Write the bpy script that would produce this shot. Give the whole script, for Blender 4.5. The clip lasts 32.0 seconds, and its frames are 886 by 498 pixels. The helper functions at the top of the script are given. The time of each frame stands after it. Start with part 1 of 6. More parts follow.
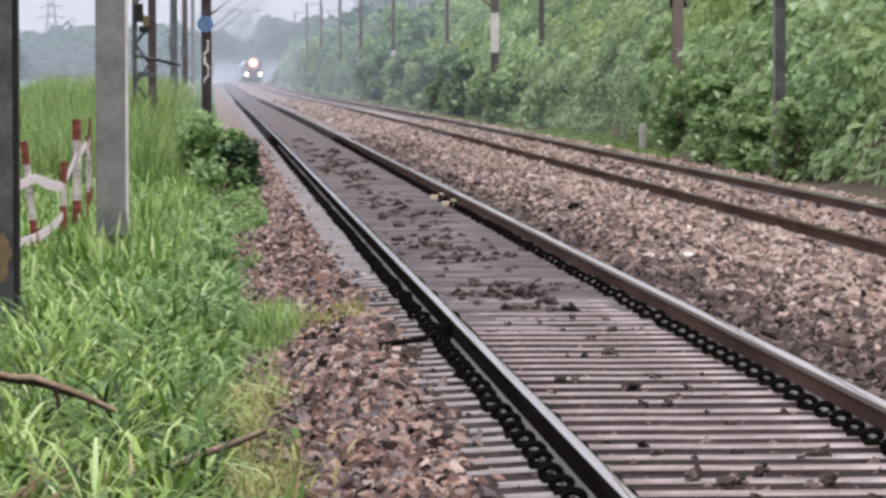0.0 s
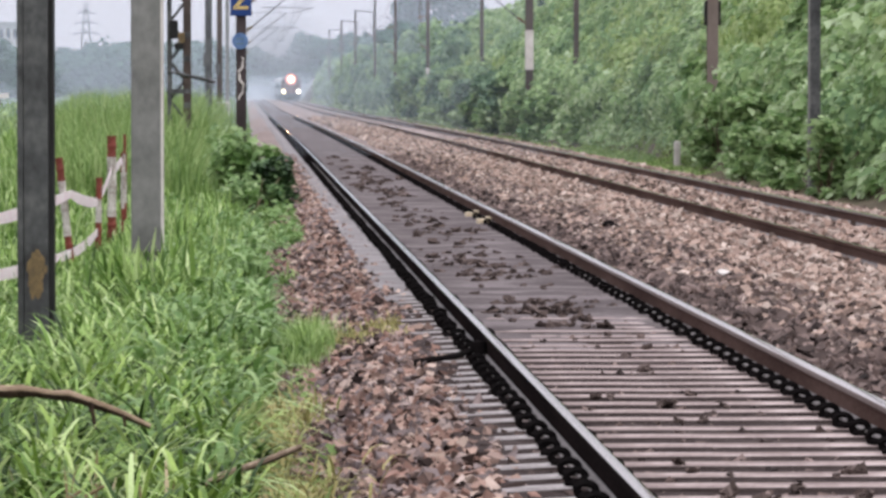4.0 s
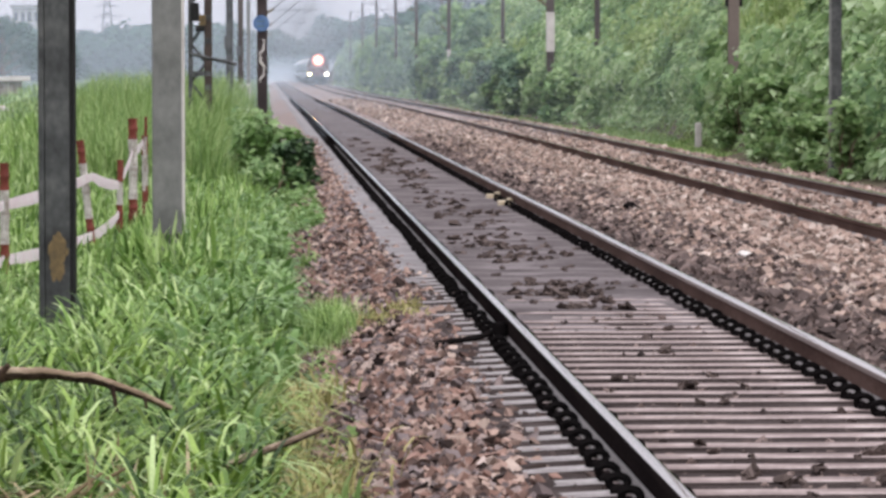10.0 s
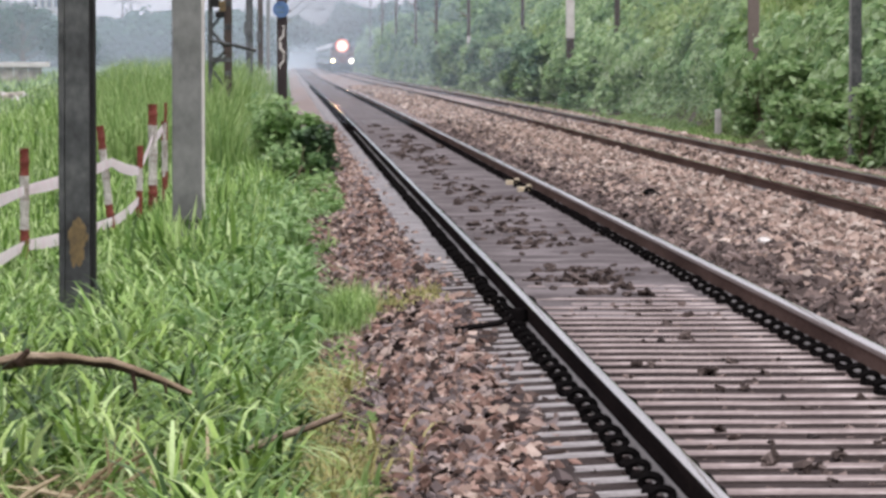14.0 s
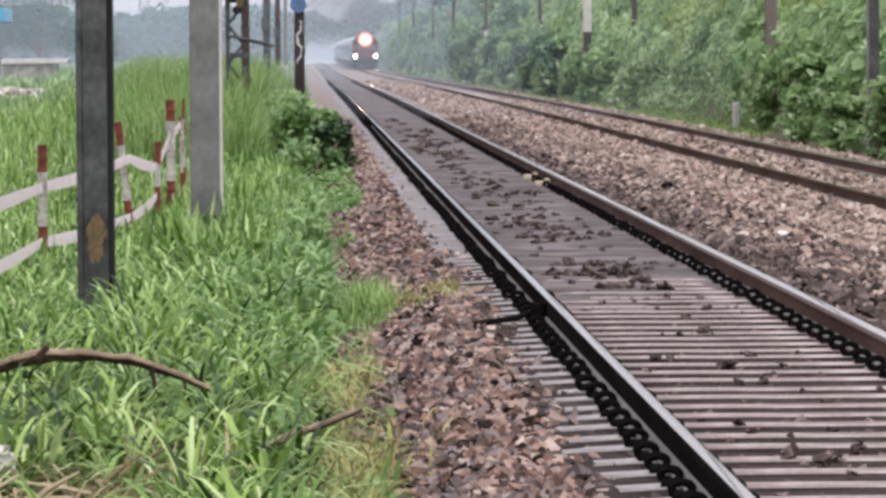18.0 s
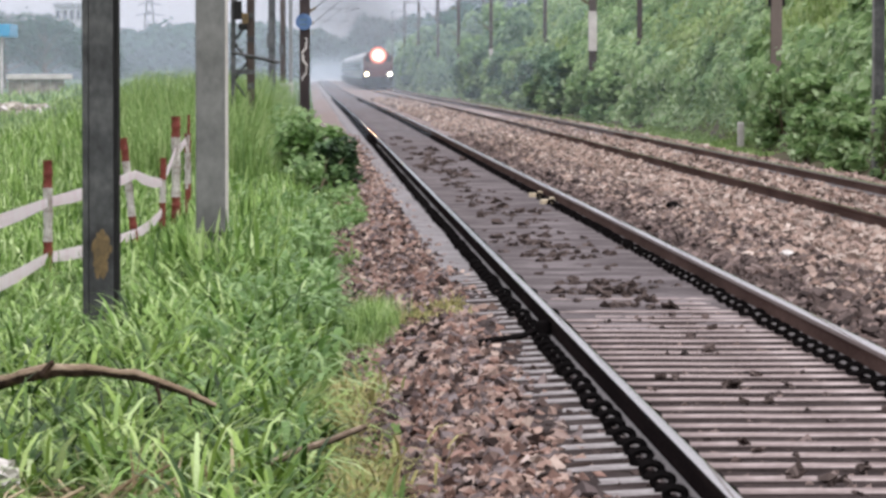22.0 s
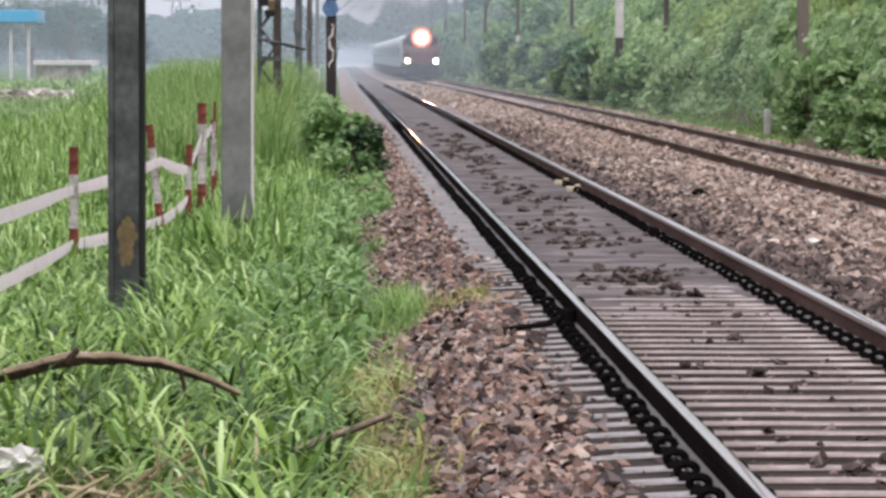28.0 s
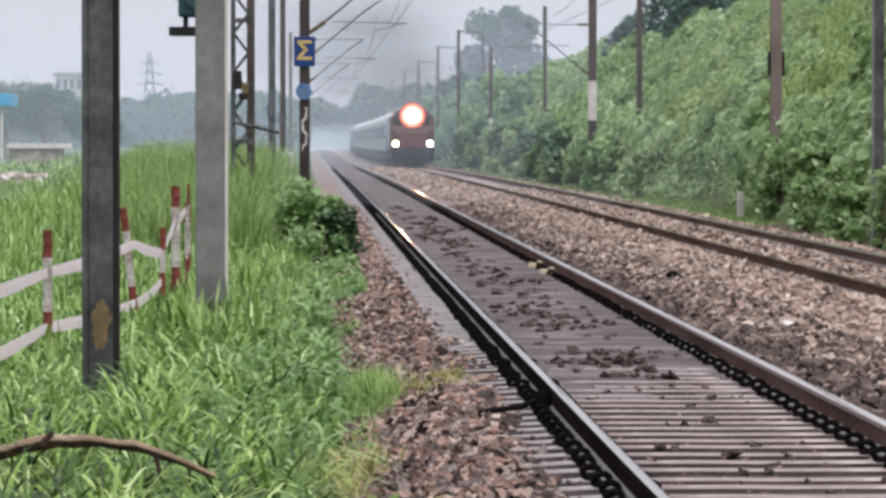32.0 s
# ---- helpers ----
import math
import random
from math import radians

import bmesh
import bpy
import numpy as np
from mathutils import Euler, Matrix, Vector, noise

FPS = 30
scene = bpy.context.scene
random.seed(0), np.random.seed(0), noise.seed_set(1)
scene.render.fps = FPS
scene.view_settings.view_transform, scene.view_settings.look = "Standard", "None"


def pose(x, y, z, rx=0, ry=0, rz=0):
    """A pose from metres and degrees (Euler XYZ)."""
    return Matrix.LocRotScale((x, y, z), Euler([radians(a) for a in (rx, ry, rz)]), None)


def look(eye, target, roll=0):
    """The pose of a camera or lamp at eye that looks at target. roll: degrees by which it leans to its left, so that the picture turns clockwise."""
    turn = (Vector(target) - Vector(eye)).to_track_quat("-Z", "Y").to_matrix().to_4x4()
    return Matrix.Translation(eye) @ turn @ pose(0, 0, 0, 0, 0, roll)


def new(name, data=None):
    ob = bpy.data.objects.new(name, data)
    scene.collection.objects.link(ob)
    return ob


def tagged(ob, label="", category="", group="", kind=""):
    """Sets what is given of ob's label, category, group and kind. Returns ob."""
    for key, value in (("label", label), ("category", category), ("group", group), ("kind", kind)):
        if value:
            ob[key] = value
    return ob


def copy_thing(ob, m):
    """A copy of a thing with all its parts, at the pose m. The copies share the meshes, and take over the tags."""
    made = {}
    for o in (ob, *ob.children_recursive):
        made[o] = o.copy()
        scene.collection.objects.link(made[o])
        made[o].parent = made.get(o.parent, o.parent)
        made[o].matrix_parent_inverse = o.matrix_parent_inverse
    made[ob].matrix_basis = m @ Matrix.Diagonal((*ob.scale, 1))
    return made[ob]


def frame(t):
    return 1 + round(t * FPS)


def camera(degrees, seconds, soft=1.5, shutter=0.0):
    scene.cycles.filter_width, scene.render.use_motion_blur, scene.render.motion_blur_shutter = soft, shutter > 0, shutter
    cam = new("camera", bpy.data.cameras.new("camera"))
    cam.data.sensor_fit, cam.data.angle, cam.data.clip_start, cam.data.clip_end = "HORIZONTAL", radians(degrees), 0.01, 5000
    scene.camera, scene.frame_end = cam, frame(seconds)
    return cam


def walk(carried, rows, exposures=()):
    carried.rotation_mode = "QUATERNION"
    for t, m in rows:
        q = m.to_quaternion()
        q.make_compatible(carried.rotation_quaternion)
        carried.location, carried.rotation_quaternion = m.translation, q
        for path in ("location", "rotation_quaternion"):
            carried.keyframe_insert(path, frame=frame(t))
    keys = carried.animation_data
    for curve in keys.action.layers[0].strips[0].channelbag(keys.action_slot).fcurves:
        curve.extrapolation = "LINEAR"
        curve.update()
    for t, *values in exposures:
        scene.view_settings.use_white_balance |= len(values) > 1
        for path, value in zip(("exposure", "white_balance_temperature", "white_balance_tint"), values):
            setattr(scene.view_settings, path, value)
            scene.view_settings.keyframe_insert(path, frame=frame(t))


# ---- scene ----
# The eye stands beside the line; the tracks run along +y, rail tops are z = 0.
cam = camera(11.48, 32.0, soft=3.0)
# seconds, x, z, yaw (left +), pitch (up +), lean (right +)
ROWS = [
    (0.0, 0.0303, 1.6857, -2.9923, -2.3149, 0.1292),
    (0.5, 0.0308, 1.6884, -2.8945, -2.2826, 0.1385),
    (1.0, 0.0273, 1.6870, -2.8061, -2.2475, 0.1546),
    (1.5, 0.0268, 1.6868, -2.7872, -2.2200, 0.0994),
    (2.0, 0.0268, 1.6831, -2.7486, -2.1896, 0.1339),
    (2.5, 0.0240, 1.6828, -2.7888, -2.1552, 0.1361),
    (3.0, 0.0209, 1.6871, -2.7212, -2.1298, 0.0631),
    (3.5, 0.0222, 1.6828, -2.6328, -2.0912, 0.0465),
    (5.5, 0.0148, 1.6832, -2.3131, -2.0871, 0.0170),
    (6.0, 0.0190, 1.6816, -2.2504, -2.0769, 0.1037),
    (6.5, 0.0149, 1.6834, -2.2396, -2.2603, 0.0816),
    (7.0, 0.0151, 1.6817, -2.1876, -2.3343, 0.1863),
    (7.5, 0.0171, 1.6838, -2.1415, -2.3116, 0.1431),
    (8.0, 0.0194, 1.6805, -2.1229, -2.2753, 0.0480),
    (8.5, 0.0188, 1.6781, -2.1836, -2.4294, 0.1645),
    (9.0, 0.0207, 1.6822, -2.1945, -2.4464, 0.2057),
    (9.5, 0.0220, 1.6787, -2.2055, -2.4111, 0.1496),
    (10.0, 0.0235, 1.6808, -2.2726, -2.3215, 0.1289),
    (10.5, 0.0246, 1.6768, -2.3380, -2.4628, 0.1560),
    (11.0, 0.0218, 1.6741, -2.2630, -2.5566, 0.0963),
    (11.5, 0.0221, 1.6718, -2.2870, -2.8144, 0.0798),
    (12.0, 0.0257, 1.6727, -2.2237, -2.7721, 0.1744),
    (12.5, 0.0251, 1.6772, -2.2043, -2.6762, 0.1505),
    (13.0, 0.0231, 1.6732, -2.1838, -2.5433, 0.1141),
    (13.5, 0.0252, 1.6728, -2.0977, -2.5214, 0.0775),
    (14.0, 0.0206, 1.6758, -2.0199, -2.4954, 0.0560),
    (14.5, 0.0167, 1.6750, -1.9438, -2.4963, 0.0483),
    (15.0, 0.0180, 1.6750, -1.8615, -2.4752, 0.1042),
    (15.5, 0.0160, 1.6740, -1.7807, -2.5650, 0.1626),
    (17.5, 0.0194, 1.6726, -1.7342, -2.5012, 0.3561),
    (18.0, 0.0201, 1.6775, -1.7820, -2.5673, 0.3365),
    (18.5, 0.0232, 1.6775, -1.8296, -2.5336, 0.3363),
    (19.0, 0.0162, 1.6762, -1.8207, -2.5034, 0.2503),
    (19.5, 0.0169, 1.6748, -1.7889, -2.4898, 0.1670),
    (20.0, 0.0105, 1.6753, -1.8419, -2.4773, 0.1355),
    (20.5, 0.0136, 1.6793, -1.7750, -2.4370, 0.0688),
    (21.0, 0.0113, 1.6707, -1.7823, -2.4065, 0.0049),
    (21.5, 0.0030, 1.6768, -1.7805, -2.3535, -0.0087),
    (22.0, 0.0070, 1.6748, -1.7355, -2.3326, -0.0050),
    (22.5, 0.0026, 1.6779, -1.6939, -2.2781, -0.0400),
    (23.0, 0.0095, 1.6724, -1.8651, -2.2343, -0.0916),
    (23.5, 0.0022, 1.6722, -1.9129, -2.3305, -0.1626),
    (24.0, -0.0014, 1.6725, -1.8185, -2.4758, -0.2396),
    (24.5, -0.0015, 1.6712, -1.7344, -2.5552, -0.3076),
    (25.0, -0.0051, 1.6688, -1.6533, -2.6068, -0.2619),
    (25.5, 0.0019, 1.6704, -1.5611, -2.6583, -0.2305),
    (27.5, 0.0107, 1.6741, -1.4327, -2.6378, -0.1447),
    (28.0, 0.0174, 1.6852, -1.3895, -2.5112, -0.0727),
    (28.1, -0.0000, 1.6830, -1.3873, -2.3552, 0.0000),
    (28.5, 0.0124, 1.6799, -1.5661, -1.7424, 0.0278),
    (29.0, 0.0108, 1.6719, -1.5951, -1.7383, 0.1696),
    (29.5, 0.0161, 1.6764, -1.5964, -2.1885, 0.3238),
    (29.9, -0.0000, 1.6830, -2.0250, -1.9839, -0.0000),
    (30.0, 0.0211, 1.6741, -1.9790, -1.9531, 0.2603),
    (30.5, 0.0109, 1.6861, -1.9142, -1.5607, 0.1716),
    (31.0, 0.0127, 1.6859, -1.8521, -1.5274, 0.0791),
    (31.5, 0.0125, 1.6837, -1.7997, -1.4897, -0.0048),
    (32.0, 0.0086, 1.6824, -1.7371, -1.4320, -0.0195),
]
walk(cam, [(t, pose(x, 0, z, 0, 0, yaw) @ pose(0, 0, 0, 90 + pitch) @ pose(0, 0, 0, 0, 0, -lean)) for t, x, z, yaw, pitch, lean in ROWS],
     exposures=[(0.0, 0.22, 6500, 14.5), (20.0, 0.23, 6500, 13), (28.0, 0.19, 6500, 12), (32.0, 0.14, 6500, 11)])

# ---- sky and light: bright overcast, hazy ----
world = bpy.data.worlds.new("overcast_sky")
scene.world = world
world.use_nodes = True
wn, wl = world.node_tree.nodes, world.node_tree.links
sky = wn.new("ShaderNodeTexSky")
sky.sky_type, sky.sun_disc = "NISHITA", False
sky.sun_elevation, sky.sun_rotation = radians(58), radians(150)
sky.air_density, sky.dust_density = 1.0, 4.0
tone = wn.new("ShaderNodeHueSaturation")
tone.inputs["Saturation"].default_value = 0.12
cloud = wn.new("ShaderNodeMixRGB")
cloud.inputs[0].default_value = 0.86
cloud.inputs[2].default_value = (6.15, 6.15, 6.75, 1)
wl.new(sky.outputs[0], tone.inputs["Color"])
wl.new(tone.outputs[0], cloud.inputs[1])
co = wn.new("ShaderNodeTexCoord")
up = wn.new("ShaderNodeSeparateXYZ")
wl.new(co.outputs["Generated"], up.inputs[0])
lift = wn.new("ShaderNodeMapRange")
lift.inputs["To Min"].default_value, lift.inputs["To Max"].default_value = 1.0, 2.6
wl.new(up.outputs[2], lift.inputs[0])
zenith = wn.new("ShaderNodeVectorMath")
zenith.operation = "SCALE"
wl.new(cloud.outputs[0], zenith.inputs[0]), wl.new(lift.outputs[0], zenith.inputs["Scale"])
wl.new(zenith.outputs[0], wn["Background"].inputs[0])
wn["Background"].inputs[1].default_value = 0.1
sun = new("sun", bpy.data.lights.new("sun", "SUN"))
sun.data.energy, sun.data.angle, sun.data.color = 1.5, radians(40), (1.0, 0.97, 0.93)
sun.matrix_world = look((0, 0, 60), (-15, 30, 0))


# ---- materials ----
def shader(name, rough=0.8, metal=0.0, spec=0.3):
    m = bpy.data.materials.new(name)
    m.use_nodes = True
    b = m.node_tree.nodes["Principled BSDF"]
    b.inputs["Roughness"].default_value = rough
    b.inputs["Metallic"].default_value = metal
    b.inputs["Specular IOR Level"].default_value = spec
    return m, m.node_tree.nodes, m.node_tree.links, b


def ramp_of(n, colours):
    r = n.new("ShaderNodeValToRGB")
    el = r.color_ramp.elements
    while len(el) < len(colours):
        el.new(0.5)
    for i, c in enumerate(colours):
        el[i].position = i / (len(colours) - 1)
        el[i].color = (*c, 1)
    return r


def surface(name, colours, scale=3.0, fine=40.0, rough=0.85, metal=0.0, bump=0.3, spec=0.3, stretch=(1, 1, 1), contrast=1.0):
    """Two scales of noise over a ramp of colours, with a fine bump, in object metres."""
    m, n, l, b = shader(name, rough, metal, spec)
    co, mp = n.new("ShaderNodeTexCoord"), n.new("ShaderNodeMapping")
    mp.inputs["Scale"].default_value = stretch
    l.new(co.outputs["Object"], mp.inputs[0])
    a, f = n.new("ShaderNodeTexNoise"), n.new("ShaderNodeTexNoise")
    a.inputs["Scale"].default_value, a.inputs["Detail"].default_value = scale, 6
    f.inputs["Scale"].default_value, f.inputs["Detail"].default_value = fine, 4
    l.new(mp.outputs[0], a.inputs["Vector"]), l.new(mp.outputs[0], f.inputs["Vector"])
    mix = n.new("ShaderNodeMath")
    mix.operation = "MULTIPLY_ADD"
    mix.inputs[1].default_value = 0.45
    l.new(f.outputs[0], mix.inputs[0]), l.new(a.outputs[0], mix.inputs[2])
    rng = n.new("ShaderNodeMapRange")
    rng.inputs["From Min"].default_value = 0.725 - 0.3 / contrast
    rng.inputs["From Max"].default_value = 0.725 + 0.3 / contrast
    l.new(mix.outputs[0], rng.inputs[0])
    r = ramp_of(n, colours)
    l.new(rng.outputs[0], r.inputs[0]), l.new(r.outputs[0], b.inputs["Base Color"])
    if bump:
        bp = n.new("ShaderNodeBump")
        bp.inputs["Strength"].default_value, bp.inputs["Distance"].default_value = bump, 0.02
        l.new(f.outputs[0], bp.inputs["Height"]), l.new(bp.outputs[0], b.inputs["Normal"])
    return m


def island(name, colours, rough=0.8, spec=0.3, through_light=0.0, patch=0.0, grain=60.0, per_object=False):
    """A colour for each loose piece (or object) from a ramp; patch: how far large drifts of tone shift it."""
    m, n, l, b = shader(name, rough, 0, spec)
    if per_object:
        src = n.new("ShaderNodeObjectInfo").outputs["Random"]
    else:
        src = n.new("ShaderNodeNewGeometry").outputs["Random Per Island"]
    co = n.new("ShaderNodeTexCoord")
    a = n.new("ShaderNodeTexNoise")
    a.inputs["Scale"].default_value, a.inputs["Detail"].default_value = 0.35, 3
    l.new(co.outputs["Object"], a.inputs["Vector"])
    sub = n.new("ShaderNodeMath")
    sub.operation, sub.inputs[1].default_value = "SUBTRACT", 0.5
    l.new(a.outputs[0], sub.inputs[0])
    ma = n.new("ShaderNodeMath")
    ma.operation, ma.inputs[1].default_value = "MULTIPLY_ADD", patch * 3
    l.new(sub.outputs[0], ma.inputs[0]), l.new(src, ma.inputs[2])
    r = ramp_of(n, colours)
    l.new(ma.outputs[0], r.inputs[0])
    g = n.new("ShaderNodeTexNoise")
    g.inputs["Scale"].default_value = grain
    l.new(co.outputs["Object"], g.inputs["Vector"])
    hs = n.new("ShaderNodeHueSaturation")
    gr = n.new("ShaderNodeMapRange")
    gr.inputs["To Min"].default_value, gr.inputs["To Max"].default_value = 0.75, 1.25
    l.new(g.outputs[0], gr.inputs[0]), l.new(gr.outputs[0], hs.inputs["Value"])
    l.new(r.outputs[0], hs.inputs["Color"]), l.new(hs.outputs[0], b.inputs["Base Color"])
    if through_light:
        tr, mx = n.new("ShaderNodeBsdfTranslucent"), n.new("ShaderNodeMixShader")
        l.new(hs.outputs[0], tr.inputs[0])
        mx.inputs[0].default_value = through_light
        l.new(b.outputs[0], mx.inputs[1]), l.new(tr.outputs[0], mx.inputs[2])
        l.new(mx.outputs[0], n["Material Output"].inputs[0])
    return m


def glow(name, colour, strength):
    m = bpy.data.materials.new(name)
    m.use_nodes = True
    n, l = m.node_tree.nodes, m.node_tree.links
    e = n.new("ShaderNodeEmission")
    e.inputs[0].default_value, e.inputs[1].default_value = (*colour, 1), strength
    l.new(e.outputs[0], n["Material Output"].inputs[0])
    return m


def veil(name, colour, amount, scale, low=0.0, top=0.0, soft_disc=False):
    """See-through film for haze sheets and smoke: noise decides how much of it there is; it fades upwards, or towards
    its rim.
    """
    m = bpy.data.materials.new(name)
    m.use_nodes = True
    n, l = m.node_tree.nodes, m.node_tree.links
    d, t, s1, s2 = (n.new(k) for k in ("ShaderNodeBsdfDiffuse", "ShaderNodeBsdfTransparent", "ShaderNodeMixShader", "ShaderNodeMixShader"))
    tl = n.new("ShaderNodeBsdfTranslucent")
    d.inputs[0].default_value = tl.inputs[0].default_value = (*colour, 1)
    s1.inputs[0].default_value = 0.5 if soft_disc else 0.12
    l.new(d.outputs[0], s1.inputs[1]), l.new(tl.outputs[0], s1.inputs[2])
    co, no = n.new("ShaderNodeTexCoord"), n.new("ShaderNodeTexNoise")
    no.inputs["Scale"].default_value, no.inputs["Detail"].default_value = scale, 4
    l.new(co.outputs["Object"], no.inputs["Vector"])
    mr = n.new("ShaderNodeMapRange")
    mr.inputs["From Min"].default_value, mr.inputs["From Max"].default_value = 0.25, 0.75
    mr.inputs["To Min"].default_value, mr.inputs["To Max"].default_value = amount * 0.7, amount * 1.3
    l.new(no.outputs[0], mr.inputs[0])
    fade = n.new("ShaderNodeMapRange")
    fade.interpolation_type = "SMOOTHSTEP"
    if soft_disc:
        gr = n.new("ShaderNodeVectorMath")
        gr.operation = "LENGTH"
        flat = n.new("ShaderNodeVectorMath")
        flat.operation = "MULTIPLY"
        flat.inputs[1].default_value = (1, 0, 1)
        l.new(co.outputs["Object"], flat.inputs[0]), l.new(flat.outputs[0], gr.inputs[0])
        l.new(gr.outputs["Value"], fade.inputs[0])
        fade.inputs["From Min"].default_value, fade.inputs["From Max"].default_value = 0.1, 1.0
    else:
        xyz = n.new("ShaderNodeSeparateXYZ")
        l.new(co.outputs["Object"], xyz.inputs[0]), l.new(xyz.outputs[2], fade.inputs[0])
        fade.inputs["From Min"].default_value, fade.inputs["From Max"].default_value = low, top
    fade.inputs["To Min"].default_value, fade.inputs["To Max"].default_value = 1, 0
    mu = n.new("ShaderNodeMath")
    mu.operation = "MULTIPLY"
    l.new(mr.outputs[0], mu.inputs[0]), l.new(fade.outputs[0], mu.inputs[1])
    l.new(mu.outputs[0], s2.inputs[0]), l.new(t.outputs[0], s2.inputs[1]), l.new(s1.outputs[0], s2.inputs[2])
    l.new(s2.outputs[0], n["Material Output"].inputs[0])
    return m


SOIL = surface("soil", [(0.05, 0.042, 0.03), (0.1, 0.085, 0.06), (0.075, 0.09, 0.035)], 1.2, 25, bump=0.5, spec=0.05)
FIELD = surface("field_grass", [(0.025, 0.05, 0.012), (0.055, 0.1, 0.025), (0.1, 0.16, 0.045)], 0.5, 9, bump=0.6, spec=0.05)
BALLAST = surface("ballast", [(0.075, 0.058, 0.053), (0.155, 0.12, 0.11), (0.26, 0.205, 0.185), (0.38, 0.31, 0.28)], 2.0, 14, bump=1.0, contrast=1.3, spec=0.06)
MUD = surface("dried_mud", [(0.06, 0.05, 0.05), (0.104, 0.088, 0.088), (0.17, 0.148, 0.149)], 1.5, 22, bump=0.35, rough=0.9, contrast=1.7, spec=0.1)
DUSTY = surface("dust_whitened_concrete", [(0.15, 0.135, 0.13), (0.265, 0.245, 0.24), (0.4, 0.38, 0.37)], 4.5, 40, bump=0.3, rough=0.85, contrast=1.5, spec=0.12)
CRIB = surface("dark_crib_brown", [(0.022, 0.017, 0.016), (0.042, 0.033, 0.031), (0.078, 0.063, 0.059)], 3, 30, bump=0.6, rough=0.95, spec=0.02)
CLOD = island("dark_clods", [(0.018, 0.013, 0.011), (0.035, 0.026, 0.023), (0.07, 0.053, 0.047), (0.13, 0.102, 0.092)], spec=0.06, grain=30)
CONCRETE = surface("sleeper_concrete", [(0.14, 0.108, 0.1), (0.265, 0.214, 0.2), (0.47, 0.4, 0.378)], 2.5, 30, bump=0.25, rough=0.85, contrast=1.3, spec=0.1)
PALE_SILT = surface("pale_dry_silt", [(0.13, 0.12, 0.12), (0.2, 0.187, 0.187), (0.28, 0.265, 0.265)], 1.5, 22, bump=0.35, rough=0.9, spec=0.1)
RAIL_SIDE = surface("rusty_rail", [(0.05, 0.03, 0.025), (0.092, 0.058, 0.048), (0.15, 0.1, 0.084)], 1.2, 50, rough=0.95, bump=0.25, stretch=(1, 0.25, 1), spec=0.02)
RAIL_BLACK = surface("near_black_rail", [(0.007, 0.006, 0.006), (0.014, 0.011, 0.011), (0.03, 0.022, 0.02)], 1.2, 50, rough=0.95, bump=0.25, stretch=(1, 0.25, 1), spec=0.0)
RAIL_TOP = surface("worn_rail_top", [(0.56, 0.49, 0.46), (0.73, 0.65, 0.61)], 0.8, 40, rough=0.085, metal=1.0, bump=0.0, stretch=(1, 0.05, 1))
RAIL_GAUGE = surface("worn_gauge_face", [(0.12, 0.088, 0.078), (0.21, 0.163, 0.148)], 1.5, 60, rough=0.6, bump=0.1, spec=0.25, stretch=(1, 0.1, 1))
# Pale tone stands for the sky's sheen on the rail foot.
RAIL_FOOT = surface("sheen_pale_rail_foot", [(0.13, 0.115, 0.108), (0.22, 0.2, 0.19)], 2, 50, rough=0.6, bump=0.2, stretch=(1, 0.25, 1))
CLIP = surface("blackened_clip", [(0.005, 0.005, 0.005), (0.013, 0.011, 0.011)], 20, 90, rough=0.9, bump=0.2, spec=0.0)
STONES_RED = island("red_brown_stones", [(0.014, 0.01, 0.009), (0.06, 0.042, 0.036), (0.23, 0.14, 0.112), (0.4, 0.3, 0.25), (0.25, 0.152, 0.122), (0.03, 0.021, 0.018), (0.18, 0.15, 0.148), (0.32, 0.225, 0.182), (0.075, 0.055, 0.053), (0.22, 0.18, 0.175), (0.47, 0.37, 0.31)], spec=0.06, grain=25)
STONES_ONE = island("single_stones", [(0.036, 0.025, 0.022), (0.21, 0.145, 0.12), (0.33, 0.25, 0.21), (0.25, 0.155, 0.125), (0.12, 0.085, 0.078), (0.23, 0.2, 0.2), (0.48, 0.39, 0.345)], spec=0.06, grain=25, per_object=True)
STONES_PINK = island("pink_grey_stones", [(0.04, 0.03, 0.026), (0.27, 0.2, 0.168), (0.41, 0.315, 0.265), (0.31, 0.22, 0.178), (0.1, 0.074, 0.062), (0.53, 0.44, 0.38), (0.075, 0.056, 0.047)], spec=0.06, grain=25)
STONES_DARK = island("oily_grey_stones", [(0.022, 0.018, 0.017), (0.075, 0.058, 0.053), (0.135, 0.105, 0.096), (0.26, 0.2, 0.18), (0.05, 0.038, 0.035), (0.18, 0.135, 0.12)], spec=0.06, grain=25)
BLADES = island("grass_blades", [(0.05, 0.105, 0.02), (0.12, 0.225, 0.046), (0.218, 0.36, 0.085), (0.345, 0.49, 0.158), (0.53, 0.65, 0.33)], 0.55, 0.3, 0.28, 0.22)
RANK = island("rank_grass", [(0.013, 0.034, 0.006), (0.036, 0.085, 0.013), (0.103, 0.185, 0.03), (0.185, 0.3, 0.055), (0.3, 0.43, 0.105), (0.49, 0.6, 0.27)], 0.5, 0.3, 0.24, 0.2)
TALL = island("tall_grass", [(0.095, 0.175, 0.045), (0.17, 0.28, 0.08), (0.25, 0.37, 0.125), (0.36, 0.45, 0.19)], 0.6, 0.3, 0.4, 0.3)
DRYING = island("yellowing_weeds", [(0.16, 0.15, 0.05), (0.3, 0.28, 0.1), (0.42, 0.37, 0.17), (0.27, 0.33, 0.11)], 0.7, 0.25, 0.25, 0.3)
